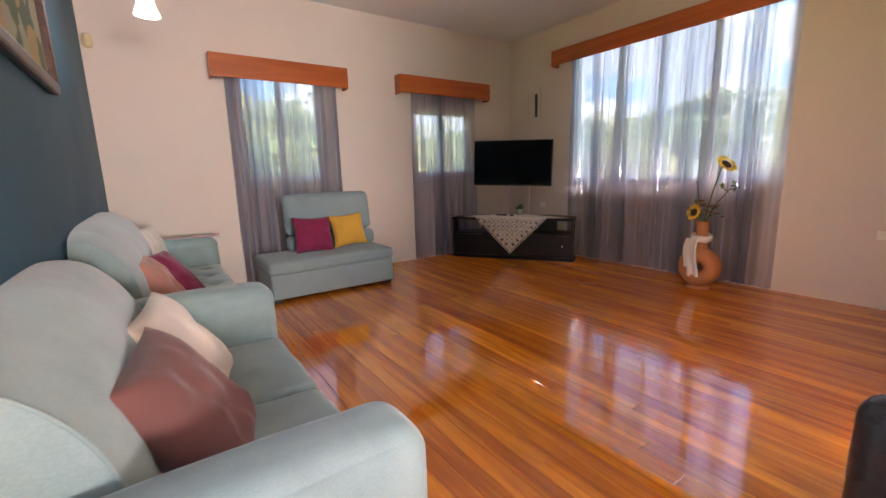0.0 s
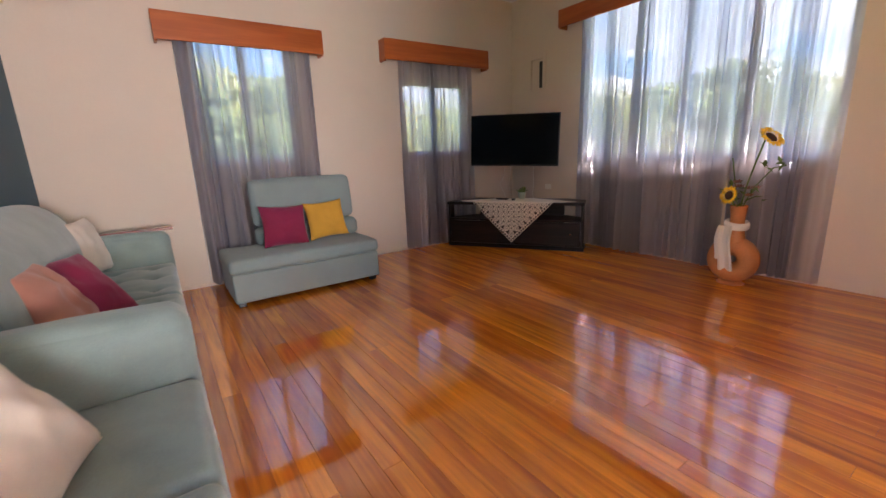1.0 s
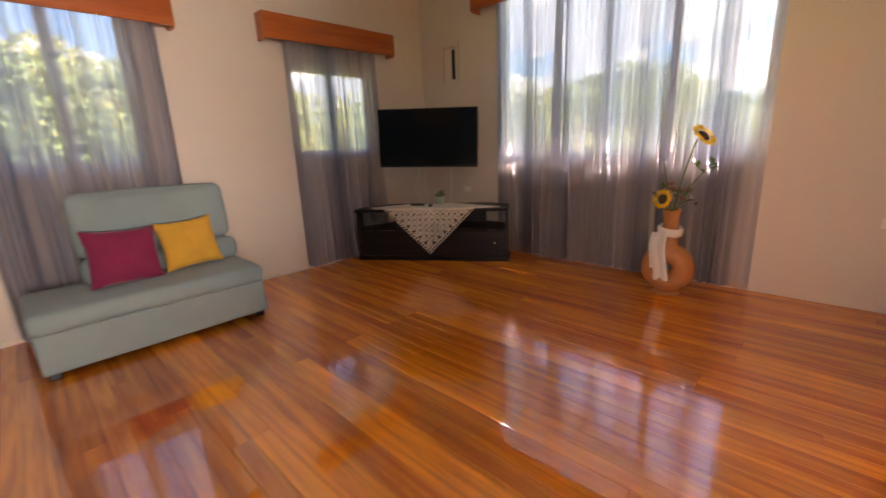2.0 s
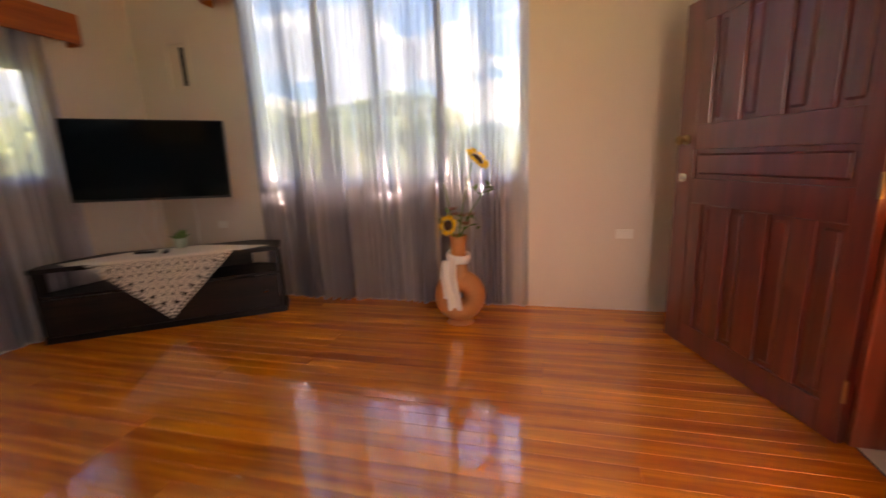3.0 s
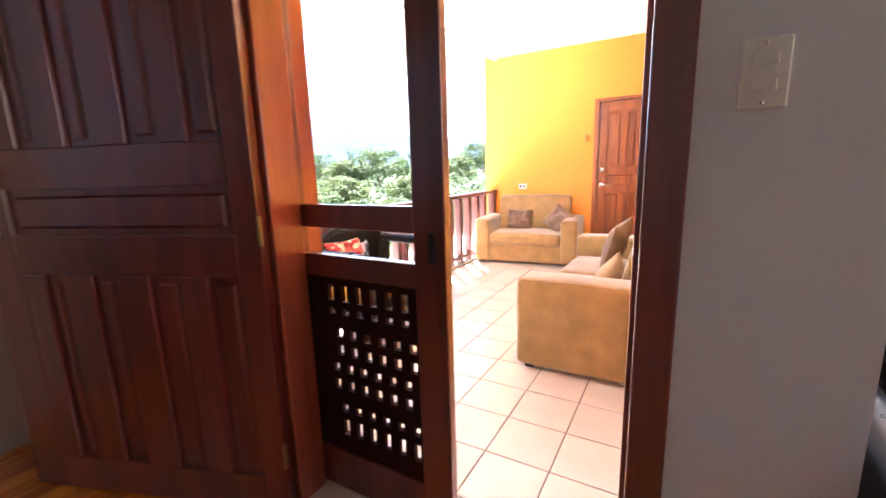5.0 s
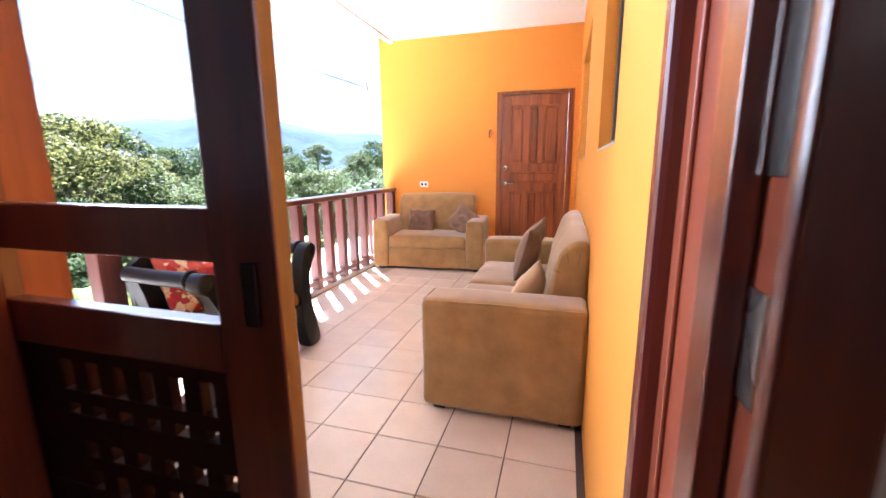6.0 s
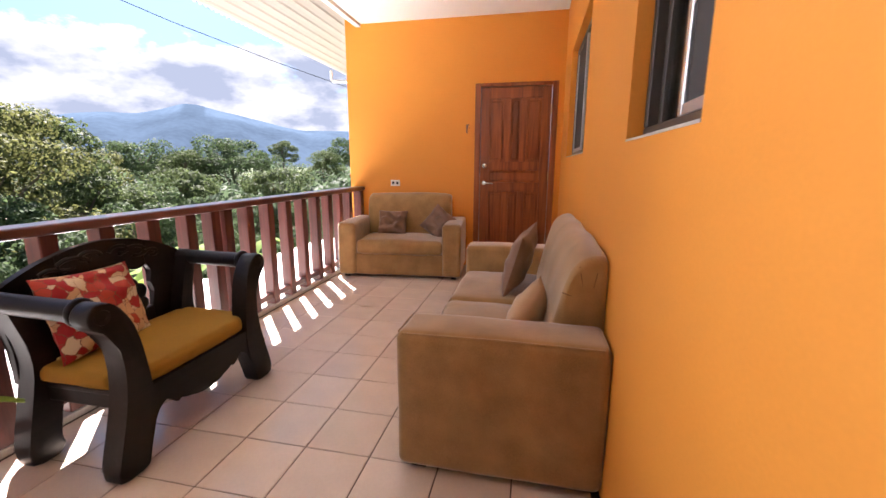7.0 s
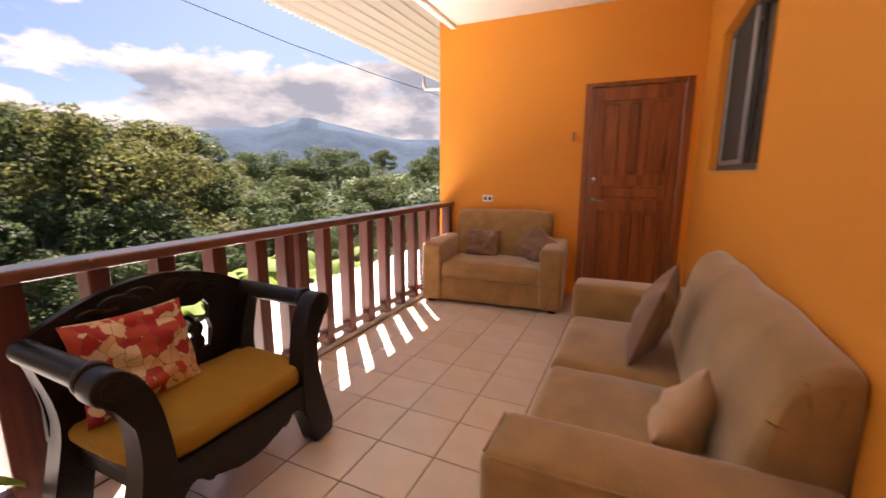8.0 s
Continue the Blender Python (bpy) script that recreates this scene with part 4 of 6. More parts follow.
def teal_sofa(label, y0, y1, near_arm, far_arm, trim_far, backs, seed):
    s = thing("sofa", label, "sofa", group="teal sofas")
    xb, xf = -0.57, 0.28
    part("base", softbox(bmesh.new(), xb + 0.03, xf, y0 + 0.01, y1 - 0.01, 0.03, 0.27, 0.03, n=10, rough=0.004, seed=seed), M_TEALCLOTH, s, smooth=True)
    a = y0 + (0.24 if near_arm else 0.0)
    b = y1 - (0.24 if far_arm else 0.0)
    n = 2
    for i in range(n):
        p, q = a + (b - a) * i / n, a + (b - a) * (i + 1) / n
        buttons = [(x, p + (q - p) * f) for x in (-0.13, 0.12) for f in (0.17, 0.5, 0.83)] if trim_far else []

        def tuft(v):
            if v.z < 0.36:
                return v
            dip = sum(0.030 * math.exp(-((v.x - bx) ** 2 + (v.y - by) ** 2) / 0.0022) + 0.014 * math.exp(-((v.y - by) / 0.022) ** 2) * math.exp(-((v.x - bx) / 0.10) ** 2) + 0.010 * math.exp(-((v.x - bx) / 0.022) ** 2) * math.exp(-((v.y - by) / 0.13) ** 2) for bx, by in buttons)
            return Vector((v.x, v.y, v.z - dip))
        part("seat_cushion", softbox(bmesh.new(), xb + 0.14, xf - 0.012, p + 0.003, q - 0.003, 0.25, 0.42, 0.04, puff=(0.005, 0, 0.014), n=30 if trim_far else 12, rough=0.006, seed=seed + i, tilt=tuft), M_TEALCLOTH, s, smooth=True)
        for bx, by in buttons:
            part("button", lathe(bmesh.new(), [(0, -0.006), (0.013, -0.002), (0.012, 0.005), (0, 0.008)], 12, (bx, by, 0.398)), M_TEALCLOTH, s, smooth=True)
    sec = smooth_section([(-0.572, 0.22), (-0.572, backs[2] - 0.005), (-0.545, backs[2]), (-0.47, backs[2] - 0.015), (-0.385, backs[2] - 0.10), (-0.325, backs[2] - 0.22), (-0.30, 0.55), (-0.29, 0.40), (-0.30, 0.22)], 2)
    part("backrest", roll_back(bmesh.new(), sec, backs[0], backs[1], "y", 0.045, seed=seed), M_TEALCLOTH, s, smooth=True)
    for e in (backs[0], backs[1]):
        part("piping", tube(bmesh.new(), [(x, e, z) for x, z in sec[6:-6]], 0.004, 6), M_TEALCLOTH, s, smooth=True)
    for on, p, q, sgn in ((near_arm, y0, y0 + 0.24, -1), (far_arm, y1 - 0.24, y1, 1)):
        if on:
            part("armrest", softbox(bmesh.new(), xb + 0.06, xf - 0.015, p, q, 0.03, 0.69 if not (trim_far and sgn > 0) else 0.68, 0.075, puff=(0.01, 0.015, 0.02), n=8, rough=0.006, seed=seed + 9 + sgn), M_TEALCLOTH, s, smooth=True)
    for x in (xb + 0.1, xf - 0.08):
        for y in (y0 + 0.1, y1 - 0.1):
            part("leg", boxed(x - 0.025, x + 0.025, y - 0.025, y + 0.025, 0, 0.05), M_BLACK, s)
    if trim_far:
        part("trim", boxed(xb + 0.2, xf + 0.025, y1 - 0.16, y1 - 0.10, 0.685, 0.71, bevel=0.006), M_MAHOG, s, "dark wood strip on the armrest")
    return s


teal_sofa("grey-teal velvet sofa with rounded back cushions along the teal wall", 0.56, 2.34, True, True, False, (0.79, 2.10, 0.945), 1.0)
teal_sofa("grey-teal velvet sofa with tufted seat and a wood-trimmed arm", 2.42, 4.72, False, True, True, (2.42, 4.46, 0.985), 7.0)
set_axes(throw_pillow(M_BROWNP, "dusty brown throw pillow leaning on the teal sofa", (0, 0, 0), 0, 0, 0.39, 0.46, 0.18, 1.0), (-0.19, 1.11, 0.625), (0.10, 0.40, 0.04), (-0.22, 0.10, 0.37))
set_axes(throw_pillow(M_CREAMP, "cream throw pillow behind the brown one on the sofa", (0, 0, 0), 0, 0, 0.40, 0.45, 0.16, 2.0), (-0.18, 1.60, 0.625), (0.09, 0.36, 0.03), (-0.22, 0.09, 0.37))
throw_pillow(M_PINKP, "dusty rose throw pillow on the tufted teal sofa", (-0.24, 2.83, 0.63), 86, -32, 0.42, 0.42, 0.15, 3.0)
throw_pillow(M_MAROON, "maroon throw pillow lying on the tufted teal sofa", (-0.20, 3.14, 0.60), 54, -42, 0.44, 0.44, 0.15, 4.0)
throw_pillow(M_CREAMP, "pale beige throw pillow propped at the sofa end", (-0.27, 4.34, 0.65), 70, -16, 0.38, 0.44, 0.14, 5.0)

# ---- armless sofa bed under the window ----


def sofa_chair():
    c = thing("settee", "grey-green upholstered armless settee with a channelled back", "settee")
    x0, x1, y0, y1 = 0.63, 2.01, 4.05, 4.74
    part("base", softbox(bmesh.new(), x0 + 0.015, x1 - 0.01, y0 + 0.012, y1, 0.04, 0.30, 0.02, n=8, rough=0.003, seed=2), M_TEALCLOTH_B, c, smooth=True)
    part("seat", softbox(bmesh.new(), x0, x1, y0, y1, 0.295, 0.425, 0.045, puff=(0, 0, 0.012), n=10, rough=0.004, seed=3), M_TEALCLOTH_B, c, smooth=True)

    def lean(v):
        return Vector((v.x, v.y + 0.14 * (v.z - 0.42), v.z))
    part("backrest", softbox(bmesh.new(), 0.96, 1.985, 4.53, 4.68, 0.61, 1.055, 0.06, puff=(0, 0.02, 0.01), n=10, rough=0.004, seed=4, tilt=lean), M_TEALCLOTH_B, c, smooth=True)
    part("back_roll", softbox(bmesh.new(), 0.965, 2.01, 4.52, 4.68, 0.42, 0.60, 0.06, puff=(0, 0.015, 0), n=10, rough=0.004, seed=5, tilt=lean), M_TEALCLOTH_B, c, smooth=True)
    part("back_frame", boxed(0.98, 1.97, 4.69, 4.74, 0.2, 0.95, bevel=0.01), M_BLACK, c)
    for x in (x0 + 0.07, x1 - 0.07):
        for y in (y0 + 0.07, y1 - 0.07):
            part("foot", boxed(x - 0.03, x + 0.03, y - 0.03, y + 0.03, 0, 0.045, bevel=0.006), M_BLACK, c)
    return c


sofa_chair()
throw_pillow(M_MAROON, "maroon throw pillow on the armless settee", (1.20, 4.40, 0.62), 8, -18, 0.44, 0.40, 0.14, 6.0, roll=4)
throw_pillow(M_YELLOW, "mustard yellow throw pillow on the armless settee", (1.62, 4.43, 0.63), -2, -18, 0.40, 0.38, 0.14, 7.0, roll=-3)

# ---- television corner ----
TVN = 33.0
tv = thing("television", "large flat black television hung across the corner", "television", (4.095, 4.268, 1.362), 33 - 90)
part("bezel", boxed(-0.57, 0.57, 0.0, 0.045, -0.322, 0.322, bevel=0.006), M_BLACK, tv)
part("screen", boxed(-0.558, 0.558, -0.004, 0.0, -0.302, 0.312), M_TV, tv, "glossy dark screen")
part("badge", boxed(-0.03, 0.03, -0.006, -0.004, -0.316, -0.309), M_STEEL, tv)
part("bracket", tube(bmesh.new(), [(0, 0.045, 0), (0.02, 0.25, 0), (0.05, 0.62, 0.0)], 0.022, 8), M_BLACK, tv)
tv.matrix_world = tv.matrix_world @ pose(0, 0, 0, 0, 1.6, 0)
part("back_shell", boxed(-0.32, 0.32, 0.045, 0.085, -0.25, 0.2, bevel=0.012), M_BLACK, tv)


def tv_cabinet():
    c = thing("tv_cabinet", "low black-stained wooden television cabinet set across the corner", "cabinet", (3.90, 4.10, 0), 33 - 90)
    w = 0.86
    out = [(-w, 0), (w, 0), (w, 0.30), (0.62, 0.46), (-0.52, 0.46), (-w + 0.02, 0.16)]

    def slab(z0, z1, grow=0.0):
        return prism(bmesh.new(), [(x + math.copysign(grow, x), y - (grow if y == 0 else 0)) for x, y in out], "z", z0, z1)
    part("top", slab(0.565, 0.60, 0.012), M_BLACKWOOD, c)
    part("plinth", slab(0.0, 0.05, -0.02), M_BLACKWOOD, c)
    part("shelf", slab(0.36, 0.38, -0.004), M_BLACKWOOD, c)
    part("back_panel", boxed(-0.55, 0.6, 0.42, 0.44, 0.05, 0.565), M_BLACKWOOD, c)
    for x in (-w, -0.01, w - 0.022):
        part("side", boxed(x, x + 0.022, 0.004, 0.15 if x < -0.5 else 0.30, 0.05, 0.565), M_BLACKWOOD, c)
    for a, b in ((-w + 0.022, -0.012), (0.014, w - 0.024)):
        dr = part("drawer", boxed(a + 0.004, b - 0.004, -0.004, 0.016, 0.06, 0.355, bevel=0.004), M_BLACKWOOD, c)
        part("drawer_knob", lathe(bmesh.new(), [(0, 0), (0.008, 0), (0.007, 0.012), (0.014, 0.02), (0.010, 0.028), (0, 0.03)], 12), M_STEEL, dr, smooth=True).matrix_local = pose((a + b) / 2 + 0.3, -0.004, 0.22, 90)
    return c


tv_cabinet()


def doily():
    """A crochet cloth: a net of scalloped rings, one corner hanging over the cabinet front."""
    d = thing("doily", "cream crochet lace cloth with a pointed end hanging over the cabinet", "tablecloth", (3.90, 4.10, 0.604), 33 - 90)
    top = bmesh.new()
    prism(top, [(-0.62, -0.018), (0.60, -0.018), (0.78, 0.06), (0.20, 0.40), (-0.30, 0.36), (-0.72, 0.10)], "z", 0.0, 0.004)
    part("cloth", top, M_LACE, d)
    bm = bmesh.new()
    depth, half0 = 0.46, 0.46
    step = 0.066
    for j in range(7):
        z = -0.03 - j * step * 0.93
        half = half0 * (1 + z / depth)
        k = max(1, int(half * 2 / step))
        for i in range(k):
            x = (i - (k - 1) / 2) * step
            ring = [2 * math.pi * q / 12 for q in range(13)]
            tube(bm, [(x + 0.031 * math.cos(a), -0.022, z + 0.031 * math.sin(a)) for a in ring], 0.0052, 4)
            tube(bm, [(x + 0.012 * math.cos(a), -0.022, z + 0.012 * math.sin(a)) for a in ring[::2]], 0.0056, 4)
            for q in range(8):
                a = q * math.pi / 4 + 0.2 * (j % 2)
                tube(bm, [(x + 0.011 * math.cos(a), -0.022, z + 0.011 * math.sin(a)), (x + 0.031 * math.cos(a), -0.022, z + 0.031 * math.sin(a))], 0.0046, 4)
    tube(bm, [(-half0, -0.021, -0.004), (0, -0.021, -0.004), (half0, -0.021, -0.004)], 0.008, 5)
    for sx in (-1, 1):
        tube(bm, [(sx * half0, -0.022, -0.01), (0, -0.022, -depth)], 0.006, 5)
    part("lace_point", bm, M_LACE, d)
    edge = bmesh.new()
    for sx in (-1, 1):
        for i in range(20):
            u = i / 19
            x, z = sx * 0.49 * (1 - u), -0.49 * u
            tube(edge, [(x + 0.018 * math.cos(a), -0.023, z + 0.018 * math.sin(a)) for a in [q * 0.785 for q in range(9)]], 0.005, 5)
    tube(edge, [(-0.5, -0.02, 0.002), (0.5, -0.02, 0.002)], 0.006, 6)
    part("lace_edge", edge, M_LACE, d)
    return d


doily()
plant = thing("potted_plant", "small potted succulent on the lace cloth", "plant", (4.22, 4.24, 0.608))
part("pot", lathe(bmesh.new(), [(0.0, 0), (0.035, 0), (0.045, 0.03), (0.05, 0.08), (0.046, 0.085), (0.04, 0.075), (0, 0.07)], 18), M_POT, plant, smooth=True)
lb = bmesh.new()
prnd = random.Random(4)
for i in range(26):
    a, e, ln = prnd.uniform(0, 6.28), prnd.uniform(0.4, 1.3), prnd.uniform(0.06, 0.11)
    dx, dy, dz = math.cos(a) * math.cos(e), math.sin(a) * math.cos(e), math.sin(e)
    tube(lb, [(0, 0, 0.07), (dx * ln * 0.5, dy * ln * 0.5, 0.07 + dz * ln * 0.6), (dx * ln, dy * ln, 0.07 + dz * ln)], 0.012, 6, taper=[0.6, 1.0, 0.15])
part("leaves", lb, M_STEM, plant, smooth=True)
remote = thing("remote_control", "black remote control lying on the lace cloth", "remote", (3.98, 4.36, 0.610), 20)
part("case", boxed(-0.022, 0.022, -0.08, 0.08, 0, 0.018, bevel=0.004), M_BLACK, remote)
remote2 = thing("remote_control", "short black remote on the lace cloth", "remote", (4.03, 4.20, 0.610), -50)
part("case", boxed(-0.02, 0.02, -0.06, 0.06, 0, 0.018, bevel=0.004), M_BLACK, remote2)
for k, (sx, sy) in enumerate(((4.05, 4.40), (4.12, 4.36), (4.28, 4.10))):
    cab = solo("television_cable", tube(bmesh.new(), [(sx + 0.08, sy + 0.08, 1.10), (sx + 0.1, sy + 0.09, 0.95), (sx + 0.04 + 0.05 * k, sy + 0.12, 0.80), (sx + 0.10, sy + 0.1, 0.66), (sx + 0.16, sy + 0.14, 0.602)], 0.004, 6), M_WHITEP, "thin ivory cable hanging from the television", "cable", smooth=True)

# ---- vase with sunflowers ----


def sunflower(parent, place, face, r, petals=18):
    f = Vector(face).normalized()
    q = f.to_track_quat("Z", "Y").to_matrix().to_4x4()
    m = Matrix.Translation(place) @ q
    pet = bmesh.new()
    for k in range(petals * 2):
        a = 2 * math.pi * k / (petals * 2) + 0.1 * (k % 3)
        ln = r * (1.0 if k % 2 else 0.86)
        lift = 0.10 * r * (1 + (k % 2))
        cs, sn = math.cos(a), math.sin(a)
        w = 0.13 * r
        p = [(0.38 * r, -w * 0.6, 0), (0.68 * r, -w, lift), (ln, 0, lift * 0.4), (0.68 * r, w, lift), (0.38 * r, w * 0.6, 0)]
        vs = [pet.verts.new(m @ Vector((cs * x - sn * y, sn * x + cs * y, z))) for x, y, z in p]
        vm = pet.verts.new(m @ Vector((cs * 0.68 * r, sn * 0.68 * r, lift + 0.06 * r)))
        for i in range(4):
            pet.faces.new((vs[i], vs[i + 1], vm))
    part("petals", pet, M_PETAL, parent, "yellow sunflower petals")
    h = bmesh.new()
    lathe(h, [(0.0, -0.05 * r), (0.38 * r, 0), (0.42 * r, 0.06 * r), (0.30 * r, 0.13 * r), (0.0, 0.16 * r)], 16)
    bmesh.ops.transform(h, matrix=m, verts=h.verts)
    part("flower_heart", h, M_SEED, parent, smooth=True)


def vase():
    v = thing("vase", "ring-shaped terracotta vase with sunflowers and a white scarf", "vase", (4.36, 1.775, 0), 8)
    body = bmesh.new()
    # ring body standing on edge with a flattened foot, hole through it
    R, r = 0.112, 0.088
    n, k = 36, 14
    rings = []
    for i in range(n):
        a = 2 * math.pi * i / n
        c = Vector((0, R * math.cos(a), 0.225 + R * 1.05 * math.sin(a)))
        o = Vector((0, math.cos(a), math.sin(a)))
        rings.append([body.verts.new(c + o * r * math.cos(2 * math.pi * j / k) + Vector((0.095 * math.sin(2 * math.pi * j / k), 0, 0))) for j in range(k)])
    for i in range(n):
        for j in range(k):
            body.faces.new((rings[i][j], rings[(i + 1) % n][j], rings[(i + 1) % n][(j + 1) % k], rings[i][(j + 1) % k]))
    for w in body.verts:
        w.co.z = max(w.co.z, 0.006)
    part("body", body, M_CLAY, v, smooth=True)
    part("foot", lathe(bmesh.new(), [(0, 0), (0.085, 0), (0.09, 0.008), (0.07, 0.03), (0, 0.035)], 24, squash=1.2), M_CLAY, v, smooth=True)
    part("neck", lathe(bmesh.new(), [(0.085, 0.38), (0.066, 0.44), (0.055, 0.52), (0.055, 0.60), (0.064, 0.68), (0.068, 0.70), (0.06, 0.702), (0.052, 0.66), (0.045, 0.56)], 24), M_CLAY, v, smooth=True)
    sc = bmesh.new()
    ring = [(0.072 * math.cos(a), 0.078 * math.sin(a), 0.535 + 0.015 * math.sin(a + 1)) for a in [2 * math.pi * i / 20 for i in range(21)]]
    tube(sc, ring, 0.019, 10, flat=1.7)
    part("scarf_loop", sc, M_SCARF, v, "white gauze scarf tied round the neck", smooth=True)
    tail = bmesh.new()
    for k, (dy, ln) in enumerate(((0.045, 0.40), (0.075, 0.30))):
        rows = []
        for j in range(9):
            t = j / 8
            z = 0.53 - ln * t
            rows.append([tail.verts.new((-0.085 - 0.03 * math.sin(t * 3.0) - 0.010 * math.sin(i * 1.6 + k) - 0.012 * k, dy + (i - 3) * (0.013 + 0.006 * t) + 0.012 * math.sin(t * 5), z)) for i in range(7)])
        for j in range(8):
            for i in range(6):
                tail.faces.new((rows[j][i], rows[j][i + 1], rows[j + 1][i + 1], rows[j + 1][i]))
    part("scarf_tail", tail, M_SCARF, v, smooth=True)
    for thick, way in ((0.007, [(0, 0, 0.62), (0.0, -0.03, 0.85), (0.02, -0.07, 1.05), (0.0, -0.12, 1.24)]),
                       (0.007, [(0, 0, 0.62), (-0.03, 0.04, 0.72), (-0.05, 0.08, 0.79)]),
                       (0.005, [(0, 0, 0.62), (0.03, 0.05, 0.85), (0.05, 0.1, 1.10)]),
                       (0.005, [(0, 0, 0.62), (0.0, -0.08, 0.85), (0.0, -0.2, 1.02), (0.0, -0.28, 1.04)])):
        part("stem", tube(bmesh.new(), way, thick, 6), M_STEM, v, smooth=True)
    sunflower(v, (-0.03, -0.16, 1.26), (-0.35, -0.65, 0.66), 0.115)
    sunflower(v, (-0.10, 0.06, 0.795), (-0.8, 0.42, 0.25), 0.088)
    lf = bmesh.new()
    rnd = random.Random(12)
    for i in range(26):
        c = Vector((rnd.uniform(-0.06, 0.06), rnd.uniform(-0.16, 0.12), rnd.uniform(0.70, 0.92)))
        if i > 18:
            c = Vector((rnd.uniform(-0.02, 0.02), rnd.uniform(-0.30, -0.12), rnd.uniform(0.98, 1.08)))
        d = Vector((rnd.uniform(-1, 1), rnd.uniform(-1, 1), rnd.uniform(-0.4, 0.8))).normalized()
        s = d.cross(Vector((0, 0, 1))).normalized() * 0.018
        up = Vector((0, 0, 0.012))
        p = [c, c + d * 0.035 + s + up, c + d * 0.085, c + d * 0.035 - s + up]
        lf.faces.new([lf.verts.new(q) for q in p])
    part("leaves", lf, M_STEM, v)
    for c in ((-0.02, 0.02, 0.86), (0.03, -0.03, 0.84), (-0.04, -0.06, 0.79), (0.02, 0.08, 0.83), (-0.05, 0.03, 0.90), (-0.02, -0.10, 0.85)):
        ro = bmesh.new()
        lathe(ro, [(0, 0), (0.012, 0.004), (0.014, 0.016), (0, 0.022)], 8, c)
        for q in range(9):
            a = q * 0.7
            rr = 0.026 + 0.003 * q
            vs = [ro.verts.new(Vector(c) + Vector((rr * math.cos(a + t) * s, rr * math.sin(a + t) * s, h))) for t, s, h in ((0, 0.6, 0), (0.5, 1.1, 0.03), (1.0, 0.6, 0))]
            ro.faces.new(vs)
        part("dried_rose", ro, M_DRIED, v, "dried rose head")
    return v


vase()

# ---- painting, lamp, sensor, black console ----
pic = thing("painting", "landscape painting in a carved brown frame on the teal wall", "painting")
py0, py1, pz0, pz1 = 1.78, 2.91, 1.72, 2.50
for a, b, c, d in ((py0, py1, pz0, pz0 + 0.06), (py0, py1, pz1 - 0.06, pz1), (py0, py0 + 0.06, pz0 + 0.06, pz1 - 0.06), (py1 - 0.06, py1, pz0 + 0.06, pz1 - 0.06)):
    part("frame_bar", boxed(WEST, WEST + 0.045, a, b, c, d, bevel=0.012), M_FRAME, pic)
part("mount", boxed(WEST, WEST + 0.012, py0 + 0.06, py1 - 0.06, pz0 + 0.06, pz1 - 0.06), M_MAT, pic)
part("canvas", boxed(WEST + 0.012, WEST + 0.016, py0 + 0.085, py1 - 0.085, pz0 + 0.085, pz1 - 0.085), M_CANVAS, pic)
lamp = thing("pendant_lamp", "white frosted bell-shaped lamp shade, lit", "lamp", (-0.08, 3.5, 2.37))
part("shade", lathe(bmesh.new(), [(0.078, 0.0), (0.076, 0.012), (0.058, 0.06), (0.043, 0.12), (0.032, 0.16), (0.0, 0.165)], 24), M_LAMP, lamp, "lit frosted glass", smooth=True)
part("stem", tube(bmesh.new(), [(0, 0, 0.16), (0, 0, CEIL - 2.36)], 0.010, 8), M_BRASS, lamp)
part("cap", lathe(bmesh.new(), [(0.06, CEIL - 2.36), (0.055, CEIL - 2.39), (0.0, CEIL - 2.40)], 16), M_BRASS, lamp, smooth=True)
sens = thing("wall_sensor", "small cream sensor in the corner under the ceiling", "sensor", (-0.52, 4.99, 2.53), 45)
part("case", softbox(bmesh.new(), -0.035, 0.035, -0.03, 0.03, -0.06, 0.06, 0.02, n=2), M_BULB, sens, smooth=True)
con = thing("armchair", "black leather armchair beside the grey wall", "armchair", (0.10, 0.06, 0))
part("seat", softbox(bmesh.new(), 0.98, 1.48, -0.75, -0.12, 0.12, 0.44, 0.05, n=6), M_LEATHER, con, smooth=True)
part("armrest", softbox(bmesh.new(), 0.86, 0.99, -0.80, -0.05, 0.05, 0.77, 0.055, n=6), M_LEATHER, con, smooth=True)
part("armrest", softbox(bmesh.new(), 1.47, 1.59, -0.80, -0.05, 0.05, 0.77, 0.055, n=6), M_LEATHER, con, smooth=True)
part("backrest", softbox(bmesh.new(), 0.9, 1.56, -0.95, -0.76, 0.05, 0.84, 0.06, n=6), M_LEATHER, con, smooth=True)
for x in (0.93, 1.52):
    for y in (-0.85, -0.2):
        part("leg", boxed(x - 0.02, x + 0.02, y - 0.02, y + 0.02, 0, 0.06), M_BLACK, con)

# ---- balcony ----
kerb = solo("kerb", boxed(4.545, 4.74, END_Y, 0.1, 0.0, 0.035, bevel=0.006), M_KERB, "pale concrete strip at the balcony edge", "kerb", kind="structure")
rail = thing("railing", "red-brown wooden balcony railing with square balusters", "railing", kind="structure")
part("top_rail", boxed(4.51, 4.65, END_Y, 0.1, 0.91, 0.96, bevel=0.012), M_RAIL, rail, "worn top rail")
part("bottom_rail", boxed(4.57, 4.63, END_Y, 0.1, 0.085, 0.135, bevel=0.006), M_RAIL, rail)
BAL = boxed(-0.046, 0.046, -0.04, 0.04, 0.035, 0.91, bevel=0.005, seg=1)
first = part("baluster", BAL, M_RAILZ, rail)
